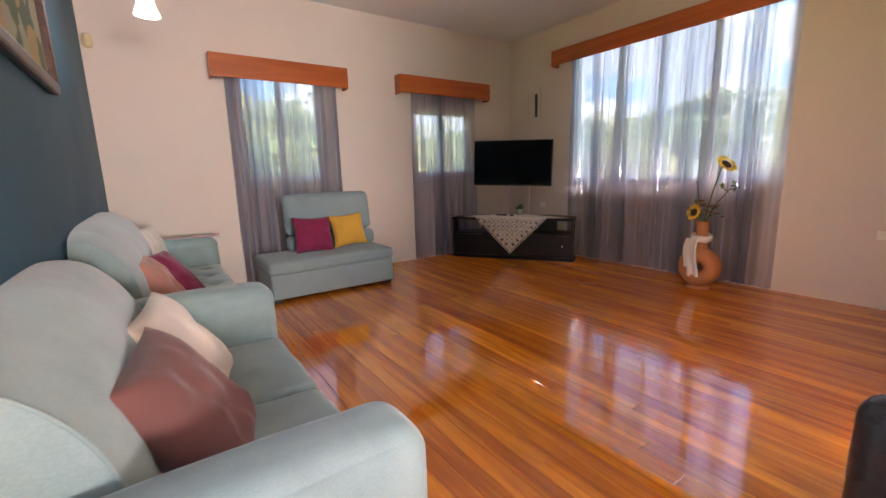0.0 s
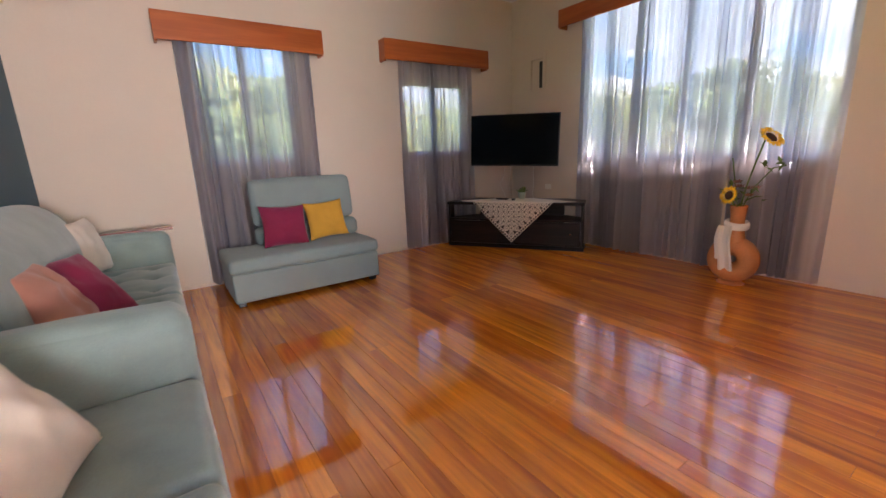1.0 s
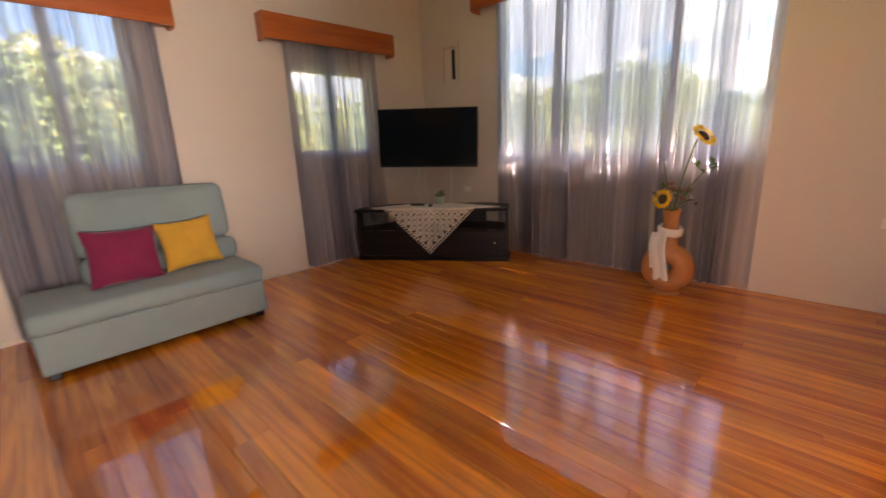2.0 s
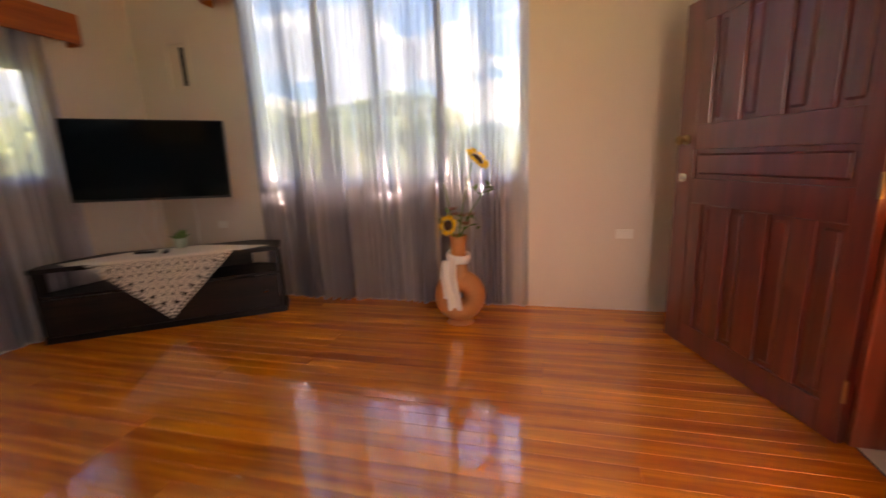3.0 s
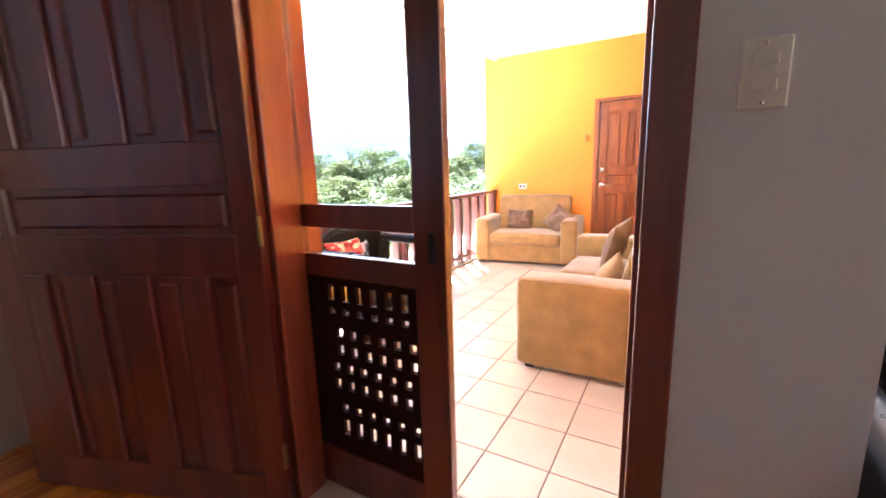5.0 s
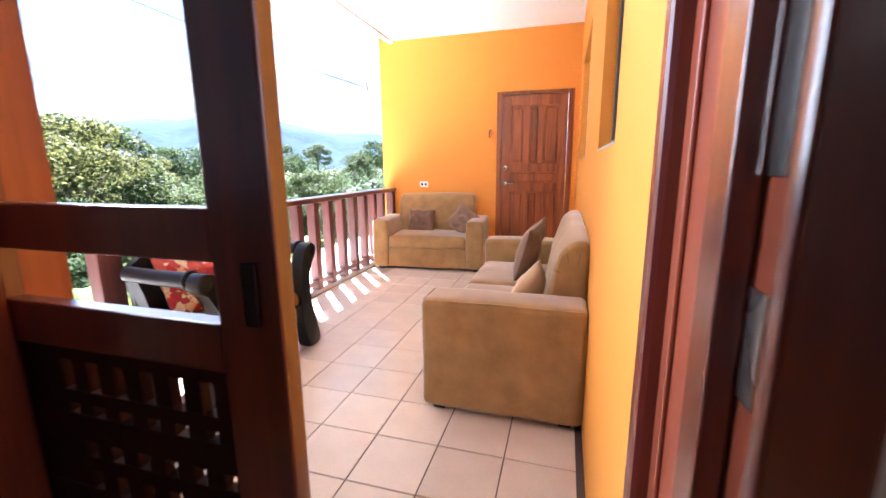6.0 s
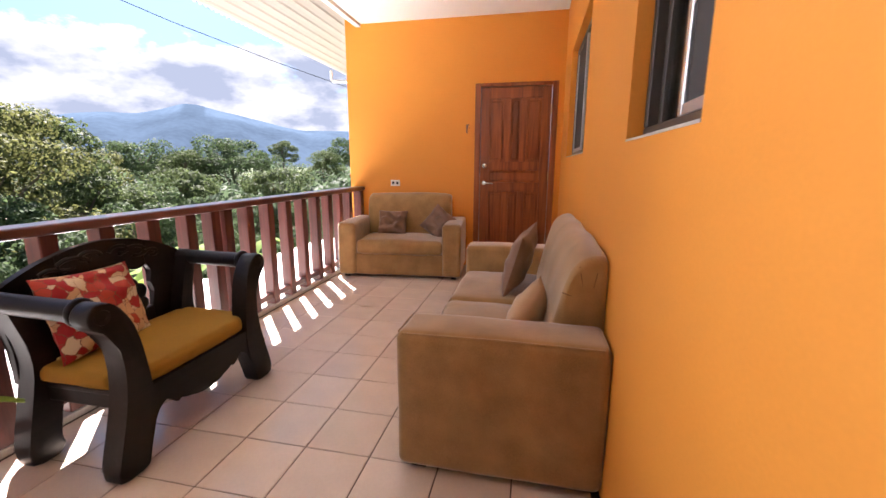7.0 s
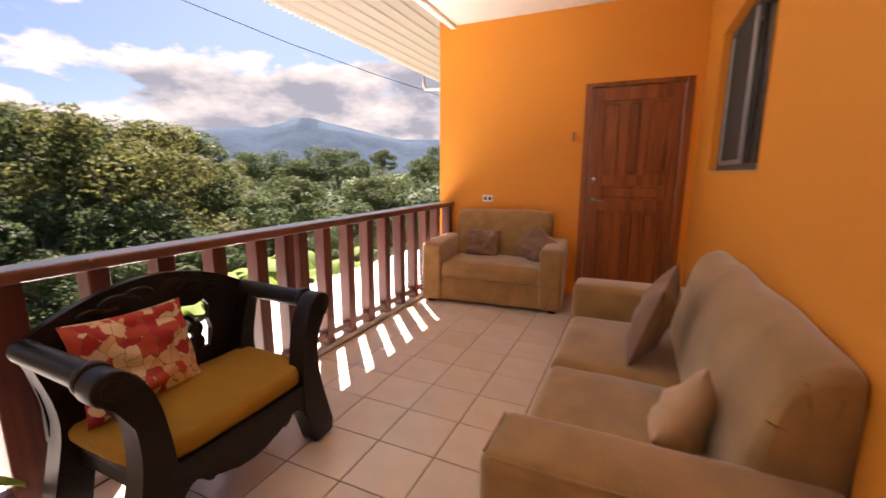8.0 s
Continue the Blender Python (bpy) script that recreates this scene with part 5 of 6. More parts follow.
ys = [-2.475 + 0.2725 * i for i in range(9) if i != 4] + [-2.69, -2.815] + [-3.05 - 0.2645 * i for i in range(8)]
first.location = (4.60, ys[0], 0)
for y in ys[1:]:
    o = first.copy()
    scene.collection.objects.link(o)
    o.location = (4.60, y, 0)
part("post", boxed(4.555, 4.645, -1.425, -1.300, 0.035, 0.91, bevel=0.005), M_RAILZ, rail)
part("post", boxed(4.53, 4.63, END_Y + 0.01, END_Y + 0.10, 0.035, 0.91, bevel=0.005), M_RAILZ, rail)


def tan_sofa(label, length, seats, place, turn, arm):
    """Boxy suede sofa. Local x along its length, back at +y."""
    s = thing("sofa", label, "sofa", place, turn, group="tan sofas")
    L, D, A = length / 2, 0.79, arm
    part("base", softbox(bmesh.new(), -L + A * 0.5, L - A * 0.5, 0.03, D - 0.02, 0.03, 0.27, 0.02, n=6, rough=0.003), M_SUEDE, s, smooth=True)
    w = (2 * L - 2 * A) / seats
    for i in range(seats):
        p = -L + A + w * i
        part("seat_cushion", softbox(bmesh.new(), p + 0.002, p + w - 0.002, 0.005, D - 0.2, 0.26, 0.42, 0.05, puff=(0, 0.004, 0.02), n=10, rough=0.007, seed=i + length), M_SUEDE, s, smooth=True)
    sec = smooth_section([(0.792, 0.25), (0.792, 0.845), (0.775, 0.880), (0.72, 0.878), (0.662, 0.838), (0.630, 0.76), (0.610, 0.66), (0.57, 0.50), (0.55, 0.40), (0.56, 0.25)], 2)
    part("backrest", roll_back(bmesh.new(), sec, -L + A - 0.03, L - A + 0.03, "x", 0.016, n=30, seed=length, rough=0.008, cap=0.034), M_SUEDE, s, smooth=True)
    for sx in (-1, 1):
        e = sx * (L - A + 0.033)
        for y0, z0, y1, z1 in ((0.682, 0.842, 0.696, 0.765), (0.752, 0.848, 0.735, 0.758), (0.622, 0.735, 0.660, 0.725)):
            part("tuck", tube(bmesh.new(), [(e - sx * 0.010, y0, z0), (e - sx * 0.001, (y0 + y1) / 2, (z0 + z1) / 2), (e, y1, z1)], 0.0022, 6, taper=[1, 0.8, 0.3]), M_TUCK, s, smooth=True)
    for sx in (-1, 1):
        a, b = sorted((sx * L, sx * (L - A)))
        part("armrest", softbox(bmesh.new(), a, b, 0.0, D, 0.03, 0.605, 0.035, puff=(0.004, 0.0, 0.01), n=8, rough=0.004, seed=sx * 3 + length), M_SUEDE, s, smooth=True)
        e = sx * (L - 0.010)
        part("piping", tube(bmesh.new(), [(e, 0.03, 0.597), (e, D * 0.5, 0.602), (e, D - 0.03, 0.597)], 0.004, 6), M_SUEDE, s, smooth=True)
        part("piping", tube(bmesh.new(), [(sx * (L - A + 0.03), 0.010, 0.597), (sx * (L - 0.03), 0.010, 0.597)], 0.004, 6), M_SUEDE, s, smooth=True)
    for x in (-L + 0.08, L - 0.08):
        for y in (0.08, D - 0.08):
            part("foot", boxed(x - 0.03, x + 0.03, y - 0.03, y + 0.03, 0, 0.035), M_BLACK, s)
    return s


tan_sofa("tan suede three-seat sofa against the orange wall", 1.985, 2, (2.90, -2.615, 0), 90, 0.245)
tan_sofa("tan suede two-seat sofa against the orange end wall", 1.36, 1, (3.808, -4.415, 0), 185, 0.20)
set_axes(throw_pillow(M_SUEDE_P, "taupe throw pillow upright on the long tan sofa", (0, 0, 0), 0, 0, 0.42, 0.43, 0.15, 11.0, pull=0.13), (2.47, -2.86, 0.635), (0.20, 0.98, -0.12), (-0.28, 0.10, 0.95))
set_axes(throw_pillow(M_SUEDE_L, "pale tan throw pillow by the arm of the long tan sofa", (0, 0, 0), 0, 0, 0.285, 0.285, 0.15, 12.0, pull=0.13), (2.405, -2.125, 0.535), (0.21, 0.98, 1.06), (-0.64, -0.73, 0.82))
throw_pillow(M_SUEDE_P, "crumpled taupe throw pillow on the small tan sofa", (4.03, -4.90, 0.555), 183, -22, 0.36, 0.30, 0.13, 13.0, crumple=0.03)
throw_pillow(M_SUEDE_P, "taupe throw pillow tipped on the small tan sofa", (3.46, -4.87, 0.57), 172, -22, 0.34, 0.34, 0.12, 14.0, roll=35, crumple=0.02)


def bench():
    """Carved colonial bench facing -x; local y along its length."""
    b = thing("bench", "dark carved wooden bench with rolled arms", "bench", (4.155, -1.785, 0), 0)
    L = 0.445
    # leg outlines across the bench: scrolled over outwards at the top, waisted at the seat, flared foot
    scroll = [(0.44 + 0.055 * math.cos(q), 0.68 + 0.055 * math.sin(q)) for q in [radians(-70 + 25 * i) for i in range(9)]]
    leg = [(0.352, 0.0), (0.467, 0.0), (0.476, 0.04), (0.463, 0.10), (0.430, 0.21), (0.402, 0.32), (0.390, 0.42), (0.394, 0.51), (0.412, 0.59)] + scroll
    leg += [(0.358, 0.685), (0.330, 0.61), (0.312, 0.54), (0.300, 0.45), (0.290, 0.36), (0.286, 0.25), (0.300, 0.17), (0.328, 0.09), (0.345, 0.03)]
    rear = [(0.35, 0.0), (0.465, 0.0), (0.478, 0.05), (0.466, 0.13), (0.432, 0.27), (0.406, 0.40), (0.412, 0.50), (0.436, 0.60), (0.458, 0.68), (0.458, 0.735), (0.415, 0.74), (0.375, 0.62), (0.34, 0.50), (0.315, 0.38), (0.32, 0.25), (0.343, 0.15), (0.358, 0.06)]
    for s in (-1, 1):
        for name, line, x0, x1 in (("front_leg", leg, -0.255, -0.165), ("rear_leg", rear, 0.185, 0.272)):
            line = smooth_section([(s * y, z) for y, z in (line if s > 0 else line[::-1])], 1)
            part(name, prism(bmesh.new(), line, "x", x0, x1, bevel=0.010), M_BENCH, b, smooth=True)
        ya = s * 0.437
        arm = part("arm", tube(bmesh.new(), [(-0.17, ya, 0.690), (-0.05, ya, 0.692), (0.10, ya, 0.695), (0.19, ya, 0.697), (0.27, ya, 0.70)], 0.043, 18, taper=[1.0, 0.98, 0.96, 0.95, 0.95]), M_BENCH, b, "rolled arm", smooth=True)
        ring = lathe(bmesh.new(), [(0, 0), (0.050, 0.0), (0.055, 0.006), (0.055, 0.022), (0.048, 0.028), (0.0, 0.030)], 20)
        part("collar", ring, M_BENCH, arm, smooth=True).matrix_local = pose(-0.135, ya, 0.690, 0, -90, 0)
        boss = lathe(bmesh.new(), [(0, 0), (0.030, 0.0), (0.028, 0.004), (0.016, 0.006), (0.0, 0.012)], 18)
        part("scroll", boss, M_BENCH, arm, smooth=True).matrix_local = pose(-0.254, s * 0.442, 0.680, 0, -90, 0)
        part("side_rail", boxed(-0.168, 0.188, *sorted((s * 0.325, s * 0.372)), 0.255, 0.33, bevel=0.006), M_BENCH, b)
    # apron: deep centre with steps, arched up beside the legs
    A = 0.325
    ap = [(-A, 0.335)]
    n = 64
    for i in range(n + 1):
        u = i / n
        e = min(u, 1 - u)
        if e < 0.16:
            z = 0.10 + 0.135 * math.sin(min(1.0, e / 0.13) * math.pi / 2)
        elif e < 0.24:
            z = 0.235 - 0.045 * math.sin((e - 0.16) / 0.08 * math.pi / 2)
        else:
            z = 0.205 - 0.045 * math.sin((e - 0.24) / 0.26 * math.pi / 2) + 0.008 * math.cos((e - 0.24) * 60) * (0.5 - e) * 2
        ap.append((2 * A * u - A, z))
    ap.append((A, 0.335))
    part("apron", prism(bmesh.new(), ap, "x", -0.250, -0.215, bevel=0.004), M_BENCH, b, "scalloped apron")
    part("seat_board", boxed(-0.238, 0.25, -0.375, 0.375, 0.315, 0.336, bevel=0.006), M_BENCH, b)
    cush = softbox(bmesh.new(), -0.252, 0.235, -0.388, 0.388, 0.337, 0.412, 0.03, puff=(0.004, 0.006, 0.010), n=16, rough=0.006, seed=4)
    for v in cush.verts:
        if v.co.x < 0:  # front corners cut back to clear the legs
            v.co.x *= 1 - min(0.60, max(0.0, abs(v.co.y) - 0.26) * 3.4)
    part("seat_cushion", cush, M_MUSTARD, b, "ochre seat cushion", smooth=True)
    # back: one arched board, pierced in the middle, with carving standing proud
    def top(y):
        return 0.70 + 0.165 * math.cos(min(1.0, abs(y) / (L + 0.02)) * math.pi / 2) ** 0.75
    for s in (-1, 1):
        edge = [(s * (L - 0.03), 0.34), (s * 0.235, 0.34), (s * 0.225, 0.47), (s * 0.245, 0.54), (s * 0.225, 0.60), (s * 0.24, 0.66), (s * 0.21, 0.70)]
        edge += [(s * (0.21 + (L - 0.21) * i / 8), top(0.21 + (L - 0.21) * i / 8)) for i in range(9)]
        edge += [(s * (L - 0.01), 0.62), (s * (L - 0.035), 0.48)]
        part("side_panel", prism(bmesh.new(), edge if s > 0 else edge[::-1], "x", 0.262, 0.298, bevel=0.006), M_BENCH, b, smooth=False)
        pts = []
        for i in range(24):
            a = i / 23 * 5.0
            rr = 0.062 * (1 - i / 30)
            pts.append((0.278, s * (0.125 - rr * math.cos(a) * 0.75), 0.585 + rr * math.sin(a)))
        part("scroll", tube(bmesh.new(), pts, 0.013, 8), M_BENCH, b, smooth=True)
        knob = bmesh.new()
        lathe(knob, [(0, 0), (0.02, 0.004), (0.034, 0.03), (0.036, 0.055), (0.022, 0.075), (0.030, 0.095), (0.034, 0.12), (0.02, 0.145), (0, 0.15)], 14, (0.279, s * 0.165, 0.455))
        part("carved_knob", knob, M_BENCH, b, smooth=True)
        for q, (cy, cz, r0) in enumerate(((0.16, 0.775, 0.058), (0.08, 0.80, 0.040), (0.25, 0.755, 0.035))):
            curl = []
            for i in range(22):
                a = i / 21 * 5.6
                rr = r0 * (1 - i / 27)
                curl.append((0.258, s * (cy - rr * math.cos(a) * 1.5), cz + rr * math.sin(a) * 0.75))
            part("carving", tube(bmesh.new(), curl, 0.010, 7), M_BENCH, b, smooth=True)
    crest = [(-0.21, 0.70)] + [(-0.21 + 0.42 * i / 12, top(-0.21 + 0.42 * i / 12)) for i in range(13)] + [(0.21, 0.70)]
    crest += [(0.21 - 0.42 * i / 16, 0.70 - 0.018 * abs(math.sin(i * math.pi / 4))) for i in range(1, 16)]
    part("crest_board", prism(bmesh.new(), crest, "x", 0.262, 0.298, bevel=0.006), M_BENCH, b, "arched crest board")
    part("lower_back_rail", boxed(0.264, 0.296, -0.235, 0.235, 0.34, 0.465, bevel=0.008), M_BENCH, b)
    fan = bmesh.new()
    for k in range(7):
        a = (k - 3) * 0.40
        tube(fan, [(0.279, 0, 0.45), (0.279, 0.09 * math.sin(a), 0.50 + 0.09 * math.cos(a)), (0.279, 0.13 * math.sin(a), 0.515 + 0.17 * math.cos(a))], 0.015, 8, taper=[0.8, 1.0, 0.4])
    part("splat", fan, M_BENCH, b, "carved leaf splat", smooth=True)
    return b


bench()

# small hook on the end wall
hook = thing("wall_hook", "small red-brown hook on the orange end wall", "hook", (3.19, END_Y, 1.65))
part("plate", boxed(-0.018, 0.018, 0.0, 0.010, -0.05, 0.05, bevel=0.004), M_RAIL, hook)
part("peg", tube(bmesh.new(), [(0, 0.008, 0.02), (0, 0.04, 0.015), (0, 0.05, 0.04)], 0.008, 8), M_RAIL, hook, smooth=True)

# a potted plant with strap leaves by the railing
pp = thing("potted_plant", "strap-leaved green plant in a clay pot by the railing", "plant", (4.36, -1.02, 0))
part("pot", lathe(bmesh.new(), [(0, 0), (0.10, 0), (0.115, 0.02), (0.145, 0.22), (0.155, 0.23), (0.155, 0.26), (0.135, 0.26), (0.12, 0.22), (0, 0.21)], 22), M_CLAY, pp, smooth=True)
for dx, dy, h, ln, w in ((-0.245, -0.18, 0.235, 0.30, 0.030), (-0.29, -0.08, 0.40, 0.30, 0.045), (-0.04, -0.08, 0.43, 0.2, 0.05), (0.08, -0.08, 0.36, 0.2, 0.045), (-0.10, 0.12, 0.38, 0.2, 0.045), (0.06, 0.14, 0.33, 0.2, 0.04), (-0.20, 0.05, 0.30, 0.2, 0.045)):
    lb = bmesh.new()
    side = Vector((-dy, dx, 0)).normalized()
    rows = []
    for i in range(9):
        t = i / 8
        c = Vector((dx * t, dy * t, 0.20 + h * math.sin(min(1.0, t * 1.25) * math.pi / 2) - 0.10 * max(0, t - 0.6) ** 1.2))
        hw = w * math.sin(math.pi * min(0.98, 0.12 + 0.86 * t)) ** 0.7
        rows.append([lb.verts.new(c + side * hw + Vector((0, 0, 0.012))), lb.verts.new(c), lb.verts.new(c - side * hw + Vector((0, 0, 0.012)))])
    for r0, r1 in zip(rows, rows[1:]):
        for j in range(2):
            lb.faces.new((r0[j], r0[j + 1], r1[j + 1], r1[j]))
    part("leaf", lb, M_BANANA, pp, smooth=True)
set_axes(throw_pillow(M_PRINT, "red and cream fruit-print pillow on the dark bench", (0, 0, 0), 0, 0, 0.475, 0.37, 0.12, 21.0, crumple=0.016), (4.312, -1.638, 0.585), (0.071, -0.453, -0.030), (0.103, 0.0, 0.316))

# balcony windows in the orange wall


def balcony_window(name, label, y0, y1, z0, z1, split, screen_near):
    w = thing(name, label, "window", kind="structure")
    xo = 1.985
    for a, b, c, d in ((y0, y1, z0, z0 + 0.04), (y0, y0 + 0.035, z0 + 0.04, z1), (y1 - 0.035, y1, z0 + 0.04, z1), (y0, y1, z1, z1 + 0.04)):
        part("window_frame", boxed(xo, xo + 0.075, a, b, c, d, bevel=0.004, seg=1), M_BRONZE, w)
    lo, hi = y0 + 0.035, y1 - 0.035
    s0, s1 = (split, hi) if screen_near else (lo, split)
    g0, g1 = (lo, split) if screen_near else (split, hi)
    for a, b in ((s0, s0 + 0.028), (s1 - 0.028, s1)):
        part("sash_stile", boxed(xo + 0.05, xo + 0.072, a, b, z0 + 0.04, z1, bevel=0.003, seg=1), M_ALUM, w)
    part("sash_rail", boxed(xo + 0.05, xo + 0.072, s0 + 0.028, s1 - 0.028, z0 + 0.04, z0 + 0.07, bevel=0.003, seg=1), M_ALUM, w)
    part("screen", boxed(xo + 0.058, xo + 0.062, s0 + 0.028, s1 - 0.028, z0 + 0.07, z1), M_SMOKE, w, "dark insect screen")
    for a, b in ((g0, g0 + 0.03), (g1 - 0.03, g1)):
        part("sash_stile", boxed(xo + 0.018, xo + 0.042, a, b, z0 + 0.04, z1, bevel=0.003, seg=1), M_BRONZE, w)
    part("pane", boxed(xo + 0.028, xo + 0.032, g0 + 0.03, g1 - 0.03, z0 + 0.04, z1), M_GLASS, w)
    # Added dark sheet: stands for the dim room and blocks light from inside.
    part("blind", boxed(xo - 0.035, xo - 0.025, y0, y1, z0 - 0.01, z1 + 0.03), M_BACKING, w, "added dark sheet behind the glass, standing for the unlit room")
    part("window_sill", boxed(2.062, OUT_X + 0.002, y0, y1, z0 - 0.003, z0 + 0.004), M_KERB, w)
    return w


balcony_window("window_4", "aluminium sliding window with a dark screen", WIN_A[0], WIN_A[1], WIN_A[2], 2.20, -1.43, True)
balcony_window("window_5", "wide aluminium sliding window with a dark screen", WIN_B[0], WIN_B[1], WIN_B[2], 2.20, -3.72, False)


def end_door():
    d = thing("door_2", "brown stained wooden panelled door, closed", "door", (0, END_Y, 0), kind="structure")
    x0, x1, H = 2.21, 3.07, 2.11
    for a, b in ((x0 - 0.035, x0 + 0.03), (x1 - 0.03, x1 + 0.035)):
        part("jamb", boxed(a, b, -0.10, 0.016, 0, H + 0.04, bevel=0.005), M_DOOR, d)
    part("head", boxed(x0 + 0.03, x1 - 0.03, -0.10, 0.016, H, H + 0.04, bevel=0.005), M_DOOR, d)
    a0, a1 = x0 + 0.034, x1 - 0.034
    y0, y1 = -0.055, -0.012
    part("stile", boxed(a0, a0 + 0.10, y0, y1, 0.01, H - 0.004, bevel=0.004), M_DOOR, d)
    part("stile", boxed(a1 - 0.10, a1, y0, y1, 0.01, H - 0.004, bevel=0.004), M_DOOR, d)
    for z0, z1 in ((0.01, 0.18), (0.92, 1.03), (1.17, 1.27), (H - 0.13, H - 0.004)):
        part("rail", boxed(a0 + 0.10, a1 - 0.10, y0, y1, z0, z1, bevel=0.004), M_DOOR, d)
    inner = [(a0 + 0.10, a0 + 0.27), (a0 + 0.34, a1 - 0.34), (a1 - 0.27, a1 - 0.10)]
    for z0, z1 in ((0.18, 0.92), (1.27, H - 0.13)):
        for p, q in inner:
            bm = bmesh.new()
            box(bm, p - 0.003, q + 0.003, -0.04, -0.028, z0 - 0.003, z1 + 0.003)
            box(bm, p + 0.02, q - 0.02, -0.038, -0.02, z0 + 0.03, z1 - 0.03, bevel=0.008, seg=1)
            part("panel", bm, M_DOOR, d)
        for p, q in ((inner[0][1], inner[1][0]), (inner[1][1], inner[2][0])):
            part("muntin", boxed(p, q, y0, y1, z0, z1, bevel=0.004), M_DOOR, d)
    bm = bmesh.new()
    box(bm, a0 + 0.097, a1 - 0.097, -0.04, -0.028, 1.027, 1.173)
    box(bm, a0 + 0.125, a1 - 0.125, -0.038, -0.02, 1.05, 1.15, bevel=0.008, seg=1)
    part("panel", bm, M_DOOR, d)
    lk = part("deadbolt", lathe(bmesh.new(), [(0, 0), (0.03, 0), (0.028, 0.012), (0.012, 0.016), (0, 0.017)], 18), M_STEEL, d, "steel deadbolt", smooth=True)
    lk.matrix_local = pose(a1 - 0.05, -0.012, 1.222, -90)
    rose = part("handle_rose", lathe(bmesh.new(), [(0, 0), (0.028, 0), (0.026, 0.01), (0.010, 0.014), (0.009, 0.04), (0, 0.04)], 18), M_STEEL, d, smooth=True)
    rose.matrix_local = pose(a1 - 0.05, -0.012, 1.02, -90)
    part("lever", tube(bmesh.new(), [(a1 - 0.05, 0.026, 1.02), (a1 - 0.08, 0.03, 1.02), (a1 - 0.16, 0.026, 1.015)], 0.008, 8), M_STEEL, d, "steel lever handle", smooth=True)
    for z in (0.3, 1.1, 1.85):
        part("hinge", tube(bmesh.new(), [(a0 - 0.002, -0.006, z - 0.05), (a0 - 0.002, -0.006, z + 0.05)], 0.008, 8), M_BRASS, d)
    return d


end_door()
hook = thing("wall_hook", "small orange painted hook beside the door", "hook", (3.17, END_Y, 1.64))
part("plate", boxed(-0.022, 0.022, 0, 0.012, -0.04, 0.05, bevel=0.004), M_ORANGE, hook)
part("peg", tube(bmesh.new(), [(0, 0.01, 0.02), (0, 0.04, 0.01), (0.012, 0.05, -0.02), (0.0, 0.04, -0.045)], 0.010, 8), M_ORANGE, hook, smooth=True)

# ---- roof over the balcony ----


def roof_sheet(x0, z0, x1, z1, y0, y1, label):
    """Corrugated sheet with ribs running down the slope."""
    bm = bmesh.new()
    k = int((y1 - y0) / 0.019)
    prev = None
    for i in range(k + 1):
        y = y0 + (y1 - y0) * i / k
        dz = 0.013 * math.sin(i * math.pi / 2)
        cur = [bm.verts.new((x0, y, z0 + dz)), bm.verts.new((x1, y, z1 + dz)), bm.verts.new((x1, y, z1 + dz + 0.003)), bm.verts.new((x0, y, z0 + dz + 0.003))]
        if prev:
            for q in range(4):
                bm.faces.new((prev[q], cur[q], cur[(q + 1) % 4], prev[(q + 1) % 4]))
        prev = cur
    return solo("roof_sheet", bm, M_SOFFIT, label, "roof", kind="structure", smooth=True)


roof_sheet(4.50, 2.985, 5.74, 2.80, -8.0, -0.42, "pale corrugated roof sheet overhanging the balcony")
# Unseen sheet, its edge set so the sun reaches only the window foot.
roof_sheet(4.97, 3.66, 6.30, 3.62, -0.415, 5.8, "unseen corrugated roof sheet placed to shade the east window")


def ribbed_soffit(x0, z0, x1, z1, y0, y1, label):
    """Thin lining panels under the sheet, with ribs along the eave."""
    bm = bmesh.new()
    n = 8
    prev = None
    for i in range(n * 4 + 1):
        u = i / (n * 4)
        dz = (0.0, -0.004, -0.016, -0.004)[i % 4]
        du = (0.0, 0.10, 0.0, -0.10)[i % 4] / n
        x, z = x0 + (x1 - x0) * (u + du), z0 + (z1 - z0) * (u + du) + dz
        cur = [bm.verts.new((x, y0, z)), bm.verts.new((x, y1, z)), bm.verts.new((x, y1, z + 0.004)), bm.verts.new((x, y0, z + 0.004))]
        if prev:
            for q in range(4):
                bm.faces.new((prev[q], cur[q], cur[(q + 1) % 4], prev[(q + 1) % 4]))
        else:
            bm.faces.new(cur)
        prev = cur
    bm.faces.new(prev[::-1])
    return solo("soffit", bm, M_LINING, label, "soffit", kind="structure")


ribbed_soffit(4.57, 2.945, 5.66, 2.785, -8.0, -0.42, "cream ribbed lining under the eave")
beam = solo("eave_beam", boxed(4.50, 4.56, -5.24, -0.42, 2.835, 2.965, bevel=0.004), M_CEIL, "white painted beam at the ceiling edge", "beam", kind="structure")
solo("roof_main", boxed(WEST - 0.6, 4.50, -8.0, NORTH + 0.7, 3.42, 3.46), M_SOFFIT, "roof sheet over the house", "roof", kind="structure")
gut = thing("gutter_pipe", "white gutter bracket at the roof corner", "gutter", (4.80, END_Y - 0.05, 2.28))
part("pipe", tube(bmesh.new(), [(0.13, 0, 0.10), (0.13, 0, 0.0), (0.11, 0, -0.03), (-0.10, 0, -0.04)], 0.018, 8), M_ALU, gut, smooth=True)
cable = solo("power_cable", tube(bmesh.new(), [(26.0, -9.1, 10.8), (22.0, -14.5, 9.0), (19.3, -18.1, 7.8), (16.6, -21.7, 6.8), (11.5, -28.5, 5.2)], 0.018, 5), M_CABLE, "overhead power cable crossing the sky", "cable", smooth=True)

